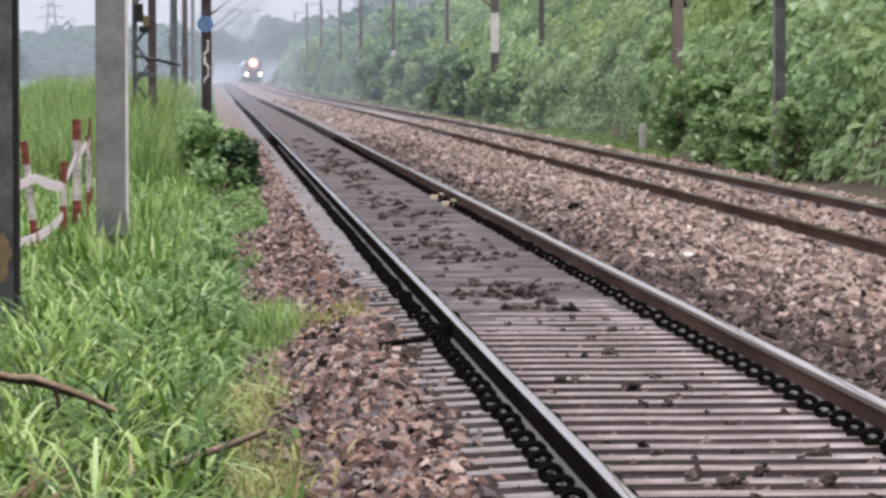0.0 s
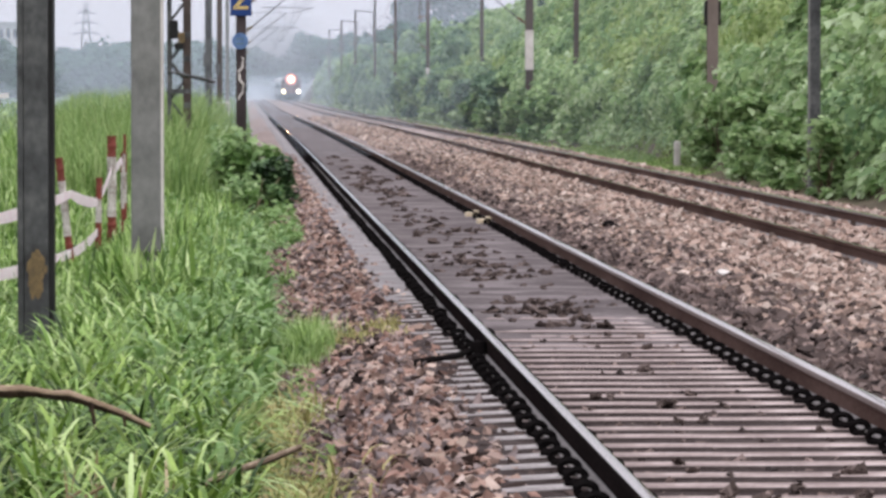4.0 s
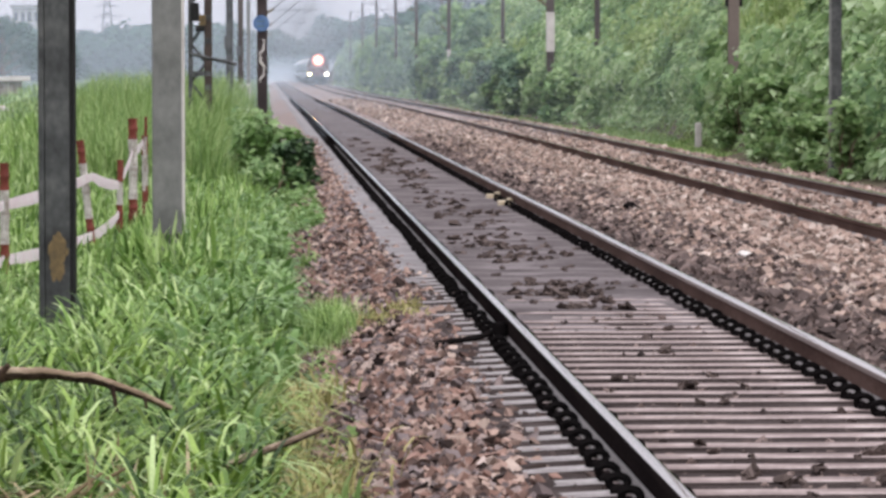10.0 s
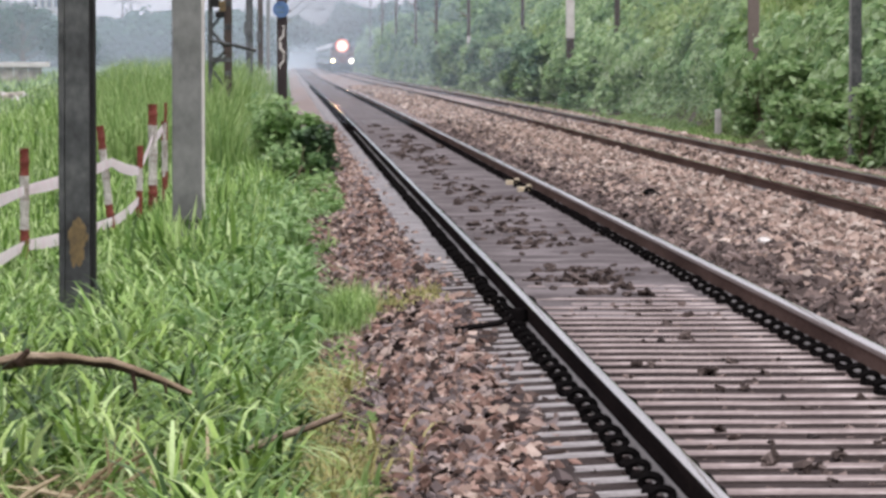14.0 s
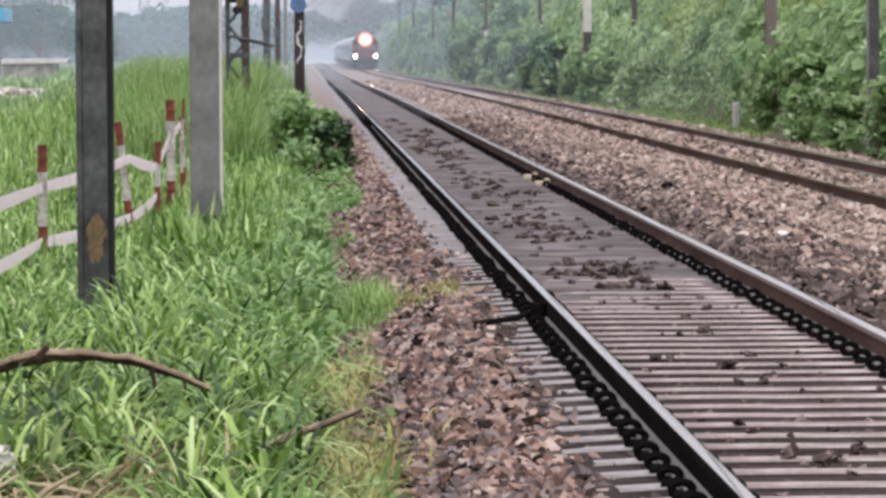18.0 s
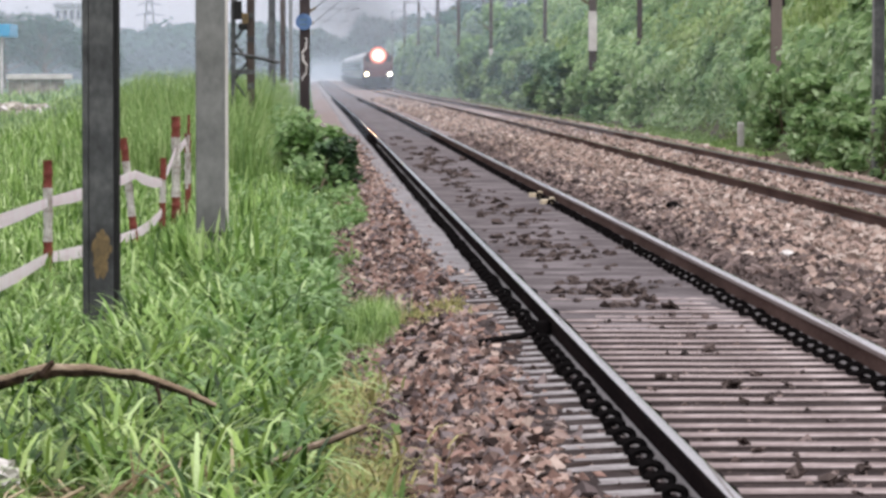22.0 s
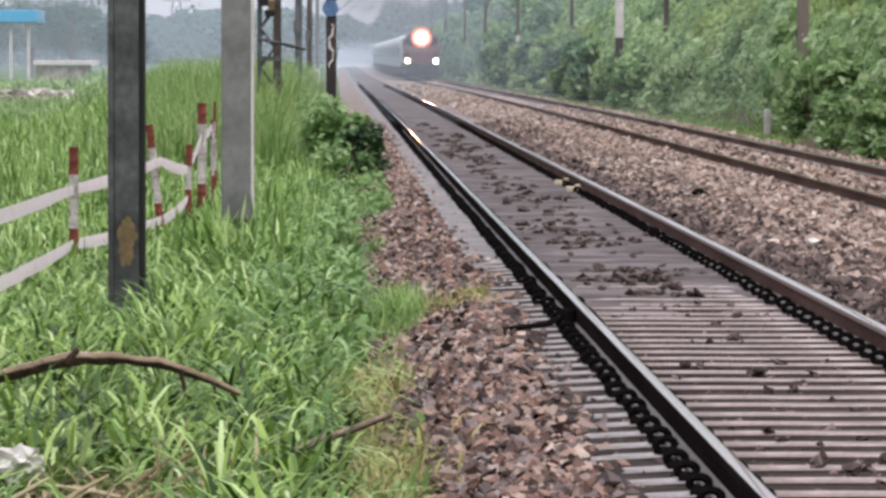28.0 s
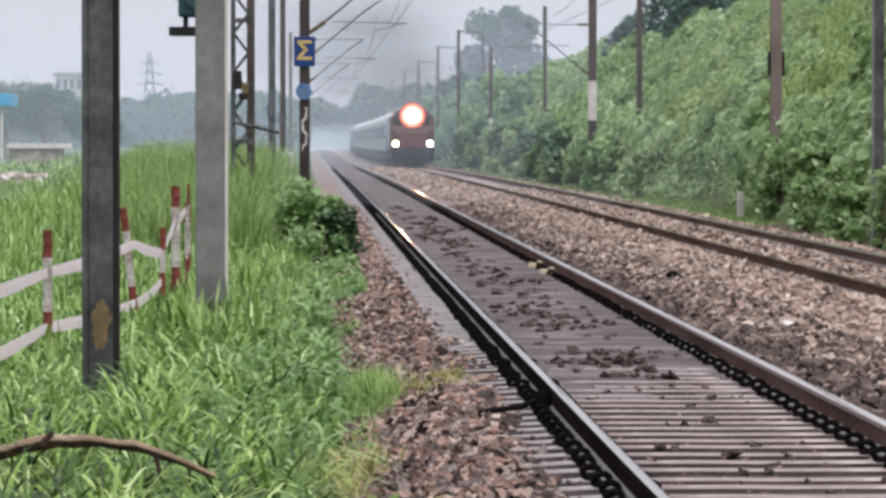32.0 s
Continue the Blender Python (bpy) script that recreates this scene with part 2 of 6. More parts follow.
STRAW = island("dry_straw", [(0.18, 0.125, 0.07), (0.36, 0.285, 0.17), (0.55, 0.47, 0.32)], 0.8, 0.2, 0.2)
LITTER = island("dead_leaf_litter", [(0.02, 0.013, 0.009), (0.07, 0.045, 0.03), (0.2, 0.135, 0.085), (0.38, 0.28, 0.185), (0.05, 0.032, 0.022), (0.5, 0.4, 0.28)], 0.85, 0.1)
LEAVES = island("bank_leaves", [(0.125, 0.225, 0.085), (0.21, 0.335, 0.13), (0.275, 0.405, 0.17), (0.34, 0.47, 0.22), (0.46, 0.58, 0.35)], 0.5, 0.4, 0.45, 0.45)
# Blue-green leaf colour that carries the haze over the farther bank.
HAZY_SCRUB = island("haze_tinted_scrub", [(0.07, 0.135, 0.085), (0.12, 0.21, 0.125), (0.18, 0.285, 0.17), (0.26, 0.37, 0.23)], 0.6, 0.3, 0.4, 0.3)
# Leaf colour darkened to stand for shaded gaps in the foliage.
HOLLOW_LEAVES = island("hollow_dark_leaves", [(0.014, 0.036, 0.016), (0.035, 0.075, 0.03), (0.07, 0.13, 0.055), (0.14, 0.23, 0.1)], 0.5, 0.4, 0.3, 0.2)
YOUNG_LEAVES = island("young_bank_leaves", [(0.19, 0.285, 0.085), (0.26, 0.37, 0.12), (0.33, 0.43, 0.16), (0.42, 0.51, 0.25)], 0.5, 0.4, 0.45, 0.3)
DARK_LEAVES = island("shrub_leaves", [(0.08, 0.16, 0.07), (0.14, 0.25, 0.1), (0.21, 0.34, 0.14), (0.31, 0.45, 0.21)], 0.5, 0.4, 0.38, 0.2)
FAR_LEAVES = island("far_tree_leaves", [(0.03, 0.075, 0.055), (0.055, 0.12, 0.085), (0.09, 0.165, 0.115)], 0.8, 0.2, 0.3, 0.2)
WEED = island("weed_leaves", [(0.075, 0.16, 0.038), (0.16, 0.285, 0.08), (0.31, 0.45, 0.19)], 0.48, 0.38, 0.35, 0.2)
DARK_BARK = surface("dark_bark", [(0.012, 0.008, 0.006), (0.035, 0.022, 0.016), (0.09, 0.058, 0.04)], 9, 60, bump=0.8, spec=0.1)
PALE_WOOD = surface("pale_upper_wood", [(0.12, 0.082, 0.052), (0.27, 0.2, 0.14), (0.42, 0.335, 0.25)], 7, 60, bump=0.6, spec=0.1, stretch=(0.3, 1, 1))
BARK = surface("bark", [(0.055, 0.04, 0.028), (0.19, 0.138, 0.098), (0.36, 0.285, 0.21)], 6, 50, bump=0.6)
STEEL_DARK = surface("weathered_dark_steel", [(0.026, 0.027, 0.028), (0.058, 0.061, 0.062), (0.11, 0.113, 0.111)], 2.5, 16, rough=0.65, bump=0.2, stretch=(1, 1, 0.75), contrast=1.5)
STEEL_GREY = surface("grey_painted_post", [(0.11, 0.113, 0.108), (0.165, 0.168, 0.16), (0.225, 0.227, 0.217)], 2.5, 16, rough=0.75, bump=0.15, stretch=(1, 1, 0.75), contrast=1.3)
STEEL_RUST = surface("rust_brown_steel", [(0.035, 0.027, 0.024), (0.065, 0.05, 0.043), (0.105, 0.082, 0.07)], 1.6, 30, rough=0.8, bump=0.2, stretch=(1, 1, 0.3))
MAROON_STEEL = surface("dark_maroon_steel", [(0.02, 0.014, 0.015), (0.04, 0.029, 0.03), (0.07, 0.052, 0.052)], 2.0, 20, rough=0.7, bump=0.2, stretch=(1, 1, 0.5))
PALE_RUST = surface("dusty_rust_steel", [(0.12, 0.095, 0.082), (0.19, 0.155, 0.138), (0.26, 0.22, 0.2)], 1.6, 30, rough=0.85, bump=0.2, stretch=(1, 1, 0.3))
RUST_PATCH = surface("ochre_rust", [(0.07, 0.06, 0.04), (0.14, 0.1, 0.05), (0.22, 0.15, 0.07)], 12, 60, bump=0.4)
WHITE_PAINT = surface("dirty_white_paint", [(0.4, 0.37, 0.35), (0.56, 0.53, 0.5), (0.68, 0.65, 0.62)], 3, 30, rough=0.6, bump=0.1)
RED_PAINT = surface("dull_red_paint", [(0.1, 0.025, 0.018), (0.17, 0.04, 0.028), (0.23, 0.06, 0.042)], 6, 40, rough=0.7, bump=0.2)
TAPE = surface("faded_barrier_tape", [(0.86, 0.72, 0.77), (0.95, 0.86, 0.89), (0.95, 0.92, 0.93)], 4, 30, rough=0.5, bump=0.1)
BLUE_PAINT = surface("blue_enamel", [(0.008, 0.028, 0.12), (0.014, 0.05, 0.2)], 4, 30, rough=0.45, bump=0.05)
PALE_BLUE = surface("weathered_blue_enamel", [(0.06, 0.12, 0.26), (0.13, 0.22, 0.4)], 5, 30, rough=0.4, bump=0.05, contrast=1.6)
CLAMP_PAINT = surface("pale_clamp_paint", [(0.45, 0.37, 0.24), (0.6, 0.52, 0.38)], 9, 40, rough=0.6, bump=0.2)
STAKE_WHITE = surface("flaking_whitewash", [(0.2, 0.16, 0.14), (0.42, 0.39, 0.36), (0.6, 0.57, 0.54)], 9, 40, rough=0.8, bump=0.3, contrast=1.5)
RUBBLE = surface("sandy_rubble", [(0.12, 0.11, 0.09), (0.28, 0.25, 0.2), (0.46, 0.42, 0.36)], 2.0, 9, rough=0.95, bump=0.8, contrast=1.6)
YELLOW_PAINT = surface("yellow_enamel", [(0.5, 0.36, 0.12), (0.62, 0.47, 0.19)], 5, 40, rough=0.5, bump=0.05)
TEAL_PAINT = surface("teal_paint", [(0.02, 0.05, 0.06), (0.035, 0.085, 0.1)], 4, 30, rough=0.5, bump=0.05)
BLACK_PAINT = surface("black_paint", [(0.012, 0.012, 0.012), (0.03, 0.03, 0.03)], 4, 30, rough=0.6, bump=0.05, spec=0.1)
LOCO_RED = surface("maroon_loco_paint", [(0.085, 0.028, 0.025), (0.14, 0.045, 0.04)], 1.5, 20, rough=0.6, bump=0.05)
CREAM = surface("faded_buff_paint", [(0.13, 0.075, 0.062), (0.19, 0.115, 0.1)], 1.5, 20, rough=0.7, bump=0.05)
COACH = surface("pale_coach_paint", [(0.26, 0.29, 0.31), (0.34, 0.37, 0.39)], 0.6, 15, rough=0.45, bump=0.03)
COACH_BAND = surface("blue_grey_coach_band", [(0.09, 0.15, 0.18), (0.13, 0.2, 0.23)], 0.6, 15, rough=0.45, bump=0.03)
ROOF = surface("silver_roof", [(0.6, 0.61, 0.62), (0.72, 0.73, 0.74)], 0.6, 15, rough=0.4, bump=0.03)
GLASS_DARK, _n, _l, _b = shader("dark_window_glass", 0.08, 0, 0.6)
_b.inputs["Base Color"].default_value = (0.02, 0.025, 0.03, 1)
PLASTER = surface("pale_plaster", [(0.3, 0.3, 0.29), (0.42, 0.41, 0.4)], 0.5, 6, rough=0.9, bump=0.1)
ROOF_BLUE = surface("bright_blue_sheet", [(0.03, 0.3, 0.55), (0.06, 0.4, 0.66)], 0.4, 8, rough=0.45, bump=0.05)
GREY_FAR = surface("grey_concrete", [(0.2, 0.2, 0.2), (0.3, 0.3, 0.3)], 0.2, 3, rough=0.9, bump=0.1)
HEADLAMP = glow("headlamp_light", (1.0, 0.76, 0.62), 2.3)
# Halo of the headlight, painted as dim glowing colour on added rings.
GLARE_PINK = glow("inner_halo_glow", (1.0, 0.5, 0.36), 1.7)
GLARE_ORANGE = glow("halo_glow", (1.0, 0.27, 0.18), 1.2)
GLARE_RED = glow("outer_halo_glow", (1.0, 0.2, 0.14), 0.75)
BULB = glow("bulb_light", (1.0, 0.42, 0.17), 5200.0)
MARKER_LAMP = glow("marker_lamp_light", (1.0, 0.93, 0.75), 14.0)
MARKER_WARM = glow("warm_marker_lamp_light", (1.0, 0.85, 0.45), 14.0)


# ---- mesh helpers ----
def link(name, me, material, parent=None, label=""):
    ob = new(name, me)
    if material and not me.materials:
        me.materials.append(material)
    if parent:
        ob.parent = parent
    if label:
        ob["label"] = label
    return ob


def part(name, bm, material, parent=None, label="", smooth=False):
    me = bpy.data.meshes.new(name)
    bmesh.ops.recalc_face_normals(bm, faces=bm.faces)
    bm.to_mesh(me)
    bm.free()
    if smooth:
        me.polygons.foreach_set("use_smooth", [True] * len(me.polygons))
    return link(name, me, material, parent, label)


def thing(name, m, label, category, group="", kind=""):
    ob = new(name)
    ob.matrix_world = m
    return tagged(ob, label, category, group, kind)


def array_mesh(name, v, f, flat=False):
    """A mesh from vertex and face arrays (all faces of one size)."""
    me = bpy.data.meshes.new(name)
    v, f = np.asarray(v, np.float32), np.asarray(f, np.int32)
    me.vertices.add(len(v))
    me.vertices.foreach_set("co", v.ravel())
    k = f.shape[1]
    me.loops.add(f.size)
    me.loops.foreach_set("vertex_index", f.ravel())
    me.polygons.add(len(f))
    me.polygons.foreach_set("loop_start", np.arange(0, f.size, k, dtype=np.int32))
    if flat:
        me.polygons.foreach_set("use_smooth", [False] * len(f))
    me.update(calc_edges=True)
    return me


def spread(v, f, place, turn, size):
    """Copies of one small shape: place (n,3), turn (n,3,3), size (n,3)."""
    v = np.asarray(v, float)
    allv = np.einsum("nij,nkj->nki", turn, v[None] * size[:, None, :]) + place[:, None, :]
    allf = np.asarray(f)[None] + (np.arange(len(place)) * len(v))[:, None, None]
    return allv.reshape(-1, 3), allf.reshape(-1, np.asarray(f).shape[1])


def turns(rng, n, tilt=math.pi):
    """Random turns: any heading, tilted by up to tilt."""
    a, b, c = rng.uniform(0, 2 * math.pi, n), rng.uniform(-tilt, tilt, n), rng.uniform(-tilt, tilt, n)
    z = np.zeros((n, 3, 3))
    z[:, 0, 0], z[:, 0, 1], z[:, 1, 0], z[:, 1, 1], z[:, 2, 2] = np.cos(a), -np.sin(a), np.sin(a), np.cos(a), 1
    x = np.zeros((n, 3, 3))
    x[:, 0, 0], x[:, 1, 1], x[:, 1, 2], x[:, 2, 1], x[:, 2, 2] = 1, np.cos(b), -np.sin(b), np.sin(b), np.cos(b)
    y = np.zeros((n, 3, 3))
    y[:, 1, 1], y[:, 0, 0], y[:, 0, 2], y[:, 2, 0], y[:, 2, 2] = 1, np.cos(c), np.sin(c), -np.sin(c), np.cos(c)
    return z @ x @ y


def vnoise(x, y, seed=0):
    """Smooth value noise, 0 to 1, on arrays."""
    xi, yi = np.floor(x).astype(np.int64), np.floor(y).astype(np.int64)
    fx, fy = x - xi, y - yi
    fx, fy = fx * fx * (3 - 2 * fx), fy * fy * (3 - 2 * fy)

    def h(a, b):
        k = (a * 374761393 + b * 668265263 + seed * 982451653) & 0xFFFFFFFF
        k = ((k ^ (k >> 13)) * 1274126177) & 0xFFFFFFFF
        return ((k ^ (k >> 16)) & 0xFFFF) / 65535.0
    return (h(xi, yi) * (1 - fx) + h(xi + 1, yi) * fx) * (1 - fy) + (h(xi, yi + 1) * (1 - fx) + h(xi + 1, yi + 1) * fx) * fy


def fbm(x, y, seed=0):
    return 0.55 * vnoise(x, y, seed) + 0.3 * vnoise(2.1 * x, 2.1 * y, seed + 1) + 0.15 * vnoise(4.3 * x, 4.3 * y, seed + 2)


def box(bm, x0, x1, y0, y1, z0, z1, bevel=0.0):
    m = Matrix.Translation(((x0 + x1) / 2, (y0 + y1) / 2, (z0 + z1) / 2)) @ Matrix.Diagonal((x1 - x0, y1 - y0, z1 - z0, 1))
    r = bmesh.ops.create_cube(bm, size=1, matrix=m)
    if bevel:
        es = list({e for v in r["verts"] for e in v.link_edges})
        bmesh.ops.bevel(bm, geom=es, offset=bevel, segments=2, affect="EDGES", profile=0.5)
    return bm


def boxed(x0, x1, y0, y1, z0, z1, bevel=0.0):
    return box(bmesh.new(), x0, x1, y0, y1, z0, z1, bevel)


def tube(bm, pts, radii, sides=8):
    """A round bar through the points, with a radius at each."""
    pts = [Vector(p) for p in pts]
    rings = []
    for i, p in enumerate(pts):
        d = (pts[min(i + 1, len(pts) - 1)] - pts[max(i - 1, 0)]).normalized()
        q = d.to_track_quat("Z", "Y")
        r = radii[i] if hasattr(radii, "__len__") else radii
        rings.append([bm.verts.new(p + q @ Vector((r * math.cos(2 * math.pi * k / sides), r * math.sin(2 * math.pi * k / sides), 0))) for k in range(sides)])
    for a, b in zip(rings, rings[1:]):
        for k in range(sides):
            bm.faces.new((a[k], a[(k + 1) % sides], b[(k + 1) % sides], b[k]))
    bm.faces.new(rings[0][::-1]), bm.faces.new(rings[-1])
    return bm


def bar(pts, radii, sides=8):
    return tube(bmesh.new(), pts, radii, sides)


def disc(bm, centre, radius, depth, axis="Y", sides=24):
    turn = {"Y": Matrix.Rotation(math.pi / 2, 4, "X"), "X": Matrix.Rotation(math.pi / 2, 4, "Y"), "Z": Matrix()}[axis]
    bmesh.ops.create_cone(bm, cap_ends=True, segments=sides, radius1=radius, radius2=radius, depth=depth, matrix=Matrix.Translation(centre) @ turn)
    return bm


def extrude_profile(pts, y0, y1, cuts=1, falls=False):
    """A closed x-z outline drawn along y."""
    bm = bmesh.new()
    stations = [y0 + (y1 - y0) * i / cuts for i in range(cuts + 1)]
    rings = [[bm.verts.new((x, y, z - (float(sag(y)) if falls else 0.0))) for x, z in pts] for y in stations]
    for a, b in zip(rings, rings[1:]):
        for k in range(len(pts)):
            bm.faces.new((a[k], a[(k + 1) % len(pts)], b[(k + 1) % len(pts)], b[k]))
    bm.faces.new(rings[0]), bm.faces.new(rings[-1][::-1])
    return bm


# ---- the plan ----
NEAR = (1.673, 3.419)          # rail centres of the near track
FAR = (6.58, 8.326)            # rail centres of the far track
NEAR_MID, FAR_MID = sum(NEAR) / 2, sum(FAR) / 2
FOOT, CREST, CREST_Z = 11.3, 16.6, 5.5   # foot and crest of the planted bank


def sag(y):
    """How far the line has fallen below its near level at y."""
    t = np.clip((np.asarray(y, float) - 110) / 370, 0, 1)
    return 0.42 * t * t * (3 - 2 * t)


def lay(x, y):
    """Height of the ground."""
    x, y = np.asarray(x, float), np.asarray(y, float)
    rise = np.clip((y - 48) / 70, 0, 1)
    rise = rise * rise * (3 - 2 * rise)
    left = -0.5 + rise * 0.75 * np.clip((-0.3 - x) / 1.2, 0, 1) * np.clip(1 + (x + 0.05 * y) / 3, 0.25, 1)
    z = np.where(x < 0.25, left, 0)
    sh = np.clip((x - 0.25) / 0.85, 0, 1)
    z = np.where(x >= 0.25, -0.5 + sh * 0.27, z)
    z = np.where((x > 1.22) & (x <= 3.95), -0.25, z)
    z = np.where(x > 3.95, -0.23 + 0.06 * np.sin(np.clip((x - 3.95) / 2.1, 0, 1) * math.pi), z)
    z = np.where(x > 6.05, -0.2, z)
    z = np.where(x > 9.0, -0.2 - np.clip((x - 9.0) / 1.3, 0, 1) * 0.2, z)
    k = np.clip((x - FOOT) / (CREST - FOOT), 0, 1)
    z = np.where(x > FOOT, -0.4 + (CREST_Z + 0.4) * k, z)
    return z - sag(y) * np.clip((x + 2) / 2.2, 0, 1)


def sheet(name, xs, ys, height, material, kind_label, category, smooth=True):
    gx, gy = np.meshgrid(xs, ys)
    v = np.stack([gx.ravel(), gy.ravel(), height(gx, gy).ravel()], 1)
    w, h = len(xs), len(ys)
    i = (np.arange(h - 1)[:, None] * w + np.arange(w - 1)[None]).ravel()
    me = array_mesh(name, v, np.stack([i, i + 1, i + w + 1, i + w], 1))
    if smooth:
        me.polygons.foreach_set("use_smooth", [True] * len(me.polygons))
    return tagged(link(name, me, material), kind_label, category, kind="structure")


rng = np.random.default_rng(7)
xs = np.concatenate([[-3000, -1500, -700, -300, -150, -80, -50, -30, -20], np.arange(-14, -1, 1.0), np.arange(-1, 0.3, 0.25), [0.25]])
ys = np.concatenate([[-300, -80, -20, 0], np.arange(8, 150, 2.0), np.arange(150, 400, 20), [500, 700, 1000, 1500, 2500, 4500]])
sheet("ground", xs, ys, lambda x, y: lay(x, y) + 0.12 * (fbm(x * 0.5, y * 0.3, 3) - 0.5) * (x < 0.2), FIELD, "green grassy ground beside the railway", "ground")
xs = np.concatenate([np.arange(0.25, 1.2, 0.15), [1.21, 1.25, 2, 2.5, 3, 3.5, 3.94, 3.96], np.arange(4.1, 6.2, 0.2), [6.6, 7.4, 8.2, 9, 9.5, 10, 10.4]])
ys = np.concatenate([[-300, -80, -20, 0], np.arange(8, 120, 1.0), np.arange(120, 400, 10), [500, 700, 1000, 1500, 2500, 4500]])
bed = sheet("ballast_bed", xs, ys, lambda x, y: lay(x, y) + 0.05 * (fbm(x * 2.5, y * 1.2, 5) - 0.5), BALLAST, "bed of pinkish crushed stone under both tracks", "ballast bed")
xs = np.concatenate([[10.4, 10.8, 11.2], np.arange(11.6, 18.1, 0.4), [19, 22, 30, 60, 150, 400, 1500, 3000]])
ys = np.concatenate([[-300, -80, -20, 0], np.arange(20, 360, 2.0), np.arange(360, 760, 10), [900, 1200, 1500, 2500, 4500]])
lump = lambda x, y: 1.5 * fbm(x * 0.55, y * 0.25, 11) + 0.5 * vnoise(x * 1.3, y * 0.7, 13)
sheet("bank", xs, ys, lambda x, y: lay(x, y) + (lump(x, y) - 0.2) * np.clip((x - 11.0) / 1.2, 0, 1), SOIL, "steep earth bank overgrown with creepers", "bank")

# ---- rails and sleepers ----
def head_of(cant):
    return [(x, -x * x / 1.3 - cant * x) for x in (-0.031, -0.026, -0.02, -0.013, -0.006, 0.0, 0.006, 0.013, 0.02, 0.026, 0.031)]


def side_of(cant):
    h = head_of(cant)
    return [(0.031, h[-1][1]), (0.035, -0.0055), (0.036, -0.0145), (0.036, -0.034), (0.009, -0.05), (0.009, -0.14), (-0.009, -0.14), (-0.009, -0.05), (-0.036, -0.034), (-0.036, -0.0145), (-0.035, -0.0055), (-0.031, h[0][1])]


BASE = [(0.009, -0.14), (0.02, -0.15), (0.075, -0.161), (0.075, -0.172), (-0.075, -0.172), (-0.075, -0.161), (-0.02, -0.15), (-0.009, -0.14)]


def rail(x, parent):
    cant = 0.075 if x in (NEAR[0], FAR[0]) else -0.12
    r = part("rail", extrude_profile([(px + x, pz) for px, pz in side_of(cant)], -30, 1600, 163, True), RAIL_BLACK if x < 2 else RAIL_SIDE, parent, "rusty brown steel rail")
    part("rail_foot", extrude_profile([(px + x, pz) for px, pz in BASE], -30, 1600, 163, True), RAIL_FOOT, r, "flange of the rail, sky sheen put into its pale colour")
    part("rail_head", extrude_profile([(px + x, pz) for px, pz in head_of(cant)[::-1]], -30, 1600, 652, True), RAIL_TOP, r, "bright worn running surface", True)
    if x in (NEAR[1], FAR[1]):
        part("gauge_face", extrude_profile([(px + x, pz) for px, pz in ((-0.0375, -0.03), (-0.0375, -0.012), (-0.0365, -0.0055), (-0.034, -0.0045), (-0.034, -0.03))], -30, 1600, 163, True), RAIL_GAUGE, r, "worn flange face of the rail head")
    return r


def sleeper_mesh():
    bm = bmesh.new()
    prof = [(-1.375, 0.0), (-0.99, 0.0), (-0.6, 0.0), (-0.35, 0.0), (0.35, 0.0), (0.6, 0.0), (1.1, 0.0), (1.375, 0.0)]
    rings = []
    for x, z in prof:
        w = 0.138 if abs(x) > 0.5 else 0.13
        e = 0.02 if abs(x) > 1.3 else 0
        rings.append([bm.verts.new((x, y, zz)) for y, zz in ((-0.165, z - 0.21), (-w - 0.012, z - 0.012 - e), (-w, z - e), (w, z - e), (w + 0.012, z - 0.012 - e), (0.165, z - 0.21))])
    for a, b in zip(rings, rings[1:]):
        for k in range(6):
            bm.faces.new((a[k], a[(k + 1) % 6], b[(k + 1) % 6], b[k]))
    bm.faces.new(rings[0]), bm.faces.new(rings[-1][::-1])
    bmesh.ops.recalc_face_normals(bm, faces=bm.faces)
    # Long sides take the dark crib colour, the left end the pale one.
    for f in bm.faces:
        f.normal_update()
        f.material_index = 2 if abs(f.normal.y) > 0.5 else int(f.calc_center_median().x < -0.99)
    me = bpy.data.meshes.new("sleeper")
    bm.to_mesh(me)
    bm.free()
    me.materials.append(CONCRETE)
    me.materials.append(DUSTY)
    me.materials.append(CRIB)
    return me


def clip_mesh():
    """A sprung steel clip: one and a half turns of round bar."""
    pts = []
    for i in range(15):
        a = math.radians(-60 + i * 27)
        pts.append((0.044 * math.cos(a), -0.02 + 0.004 * i, 0.034 + 0.03 * math.sin(a)))
    bm = bar(pts, 0.021, 6)
    box(bm, -0.06, 0.04, -0.06, 0.06, -0.012, 0.012)
    bmesh.ops.recalc_face_normals(bm, faces=bm.faces)
    me = bpy.data.meshes.new("clip")
    bm.to_mesh(me)
    bm.free()
    me.materials.append(CLIP)
    return me


cube_v = np.array([(x, y, z) for x in (-0.5, 0.5) for y in (-0.5, 0.5) for z in (-0.5, 0.5)], float)
cube_f = np.array([(0, 1, 3, 2), (4, 6, 7, 5), (0, 4, 5, 1), (2, 3, 7, 6), (0, 2, 6, 4), (1, 5, 7, 3)])
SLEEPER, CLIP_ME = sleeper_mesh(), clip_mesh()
STOP = -0.187   # top of the sleepers


def arrays_of(me):
    v = np.zeros(len(me.vertices) * 3)
    me.vertices.foreach_get("co", v)
    me.calc_loop_triangles()
    f = np.zeros(len(me.loop_triangles) * 3, int)
    me.loop_triangles.foreach_get("vertices", f)
    return v.reshape(-1, 3), f.reshape(-1, 3)


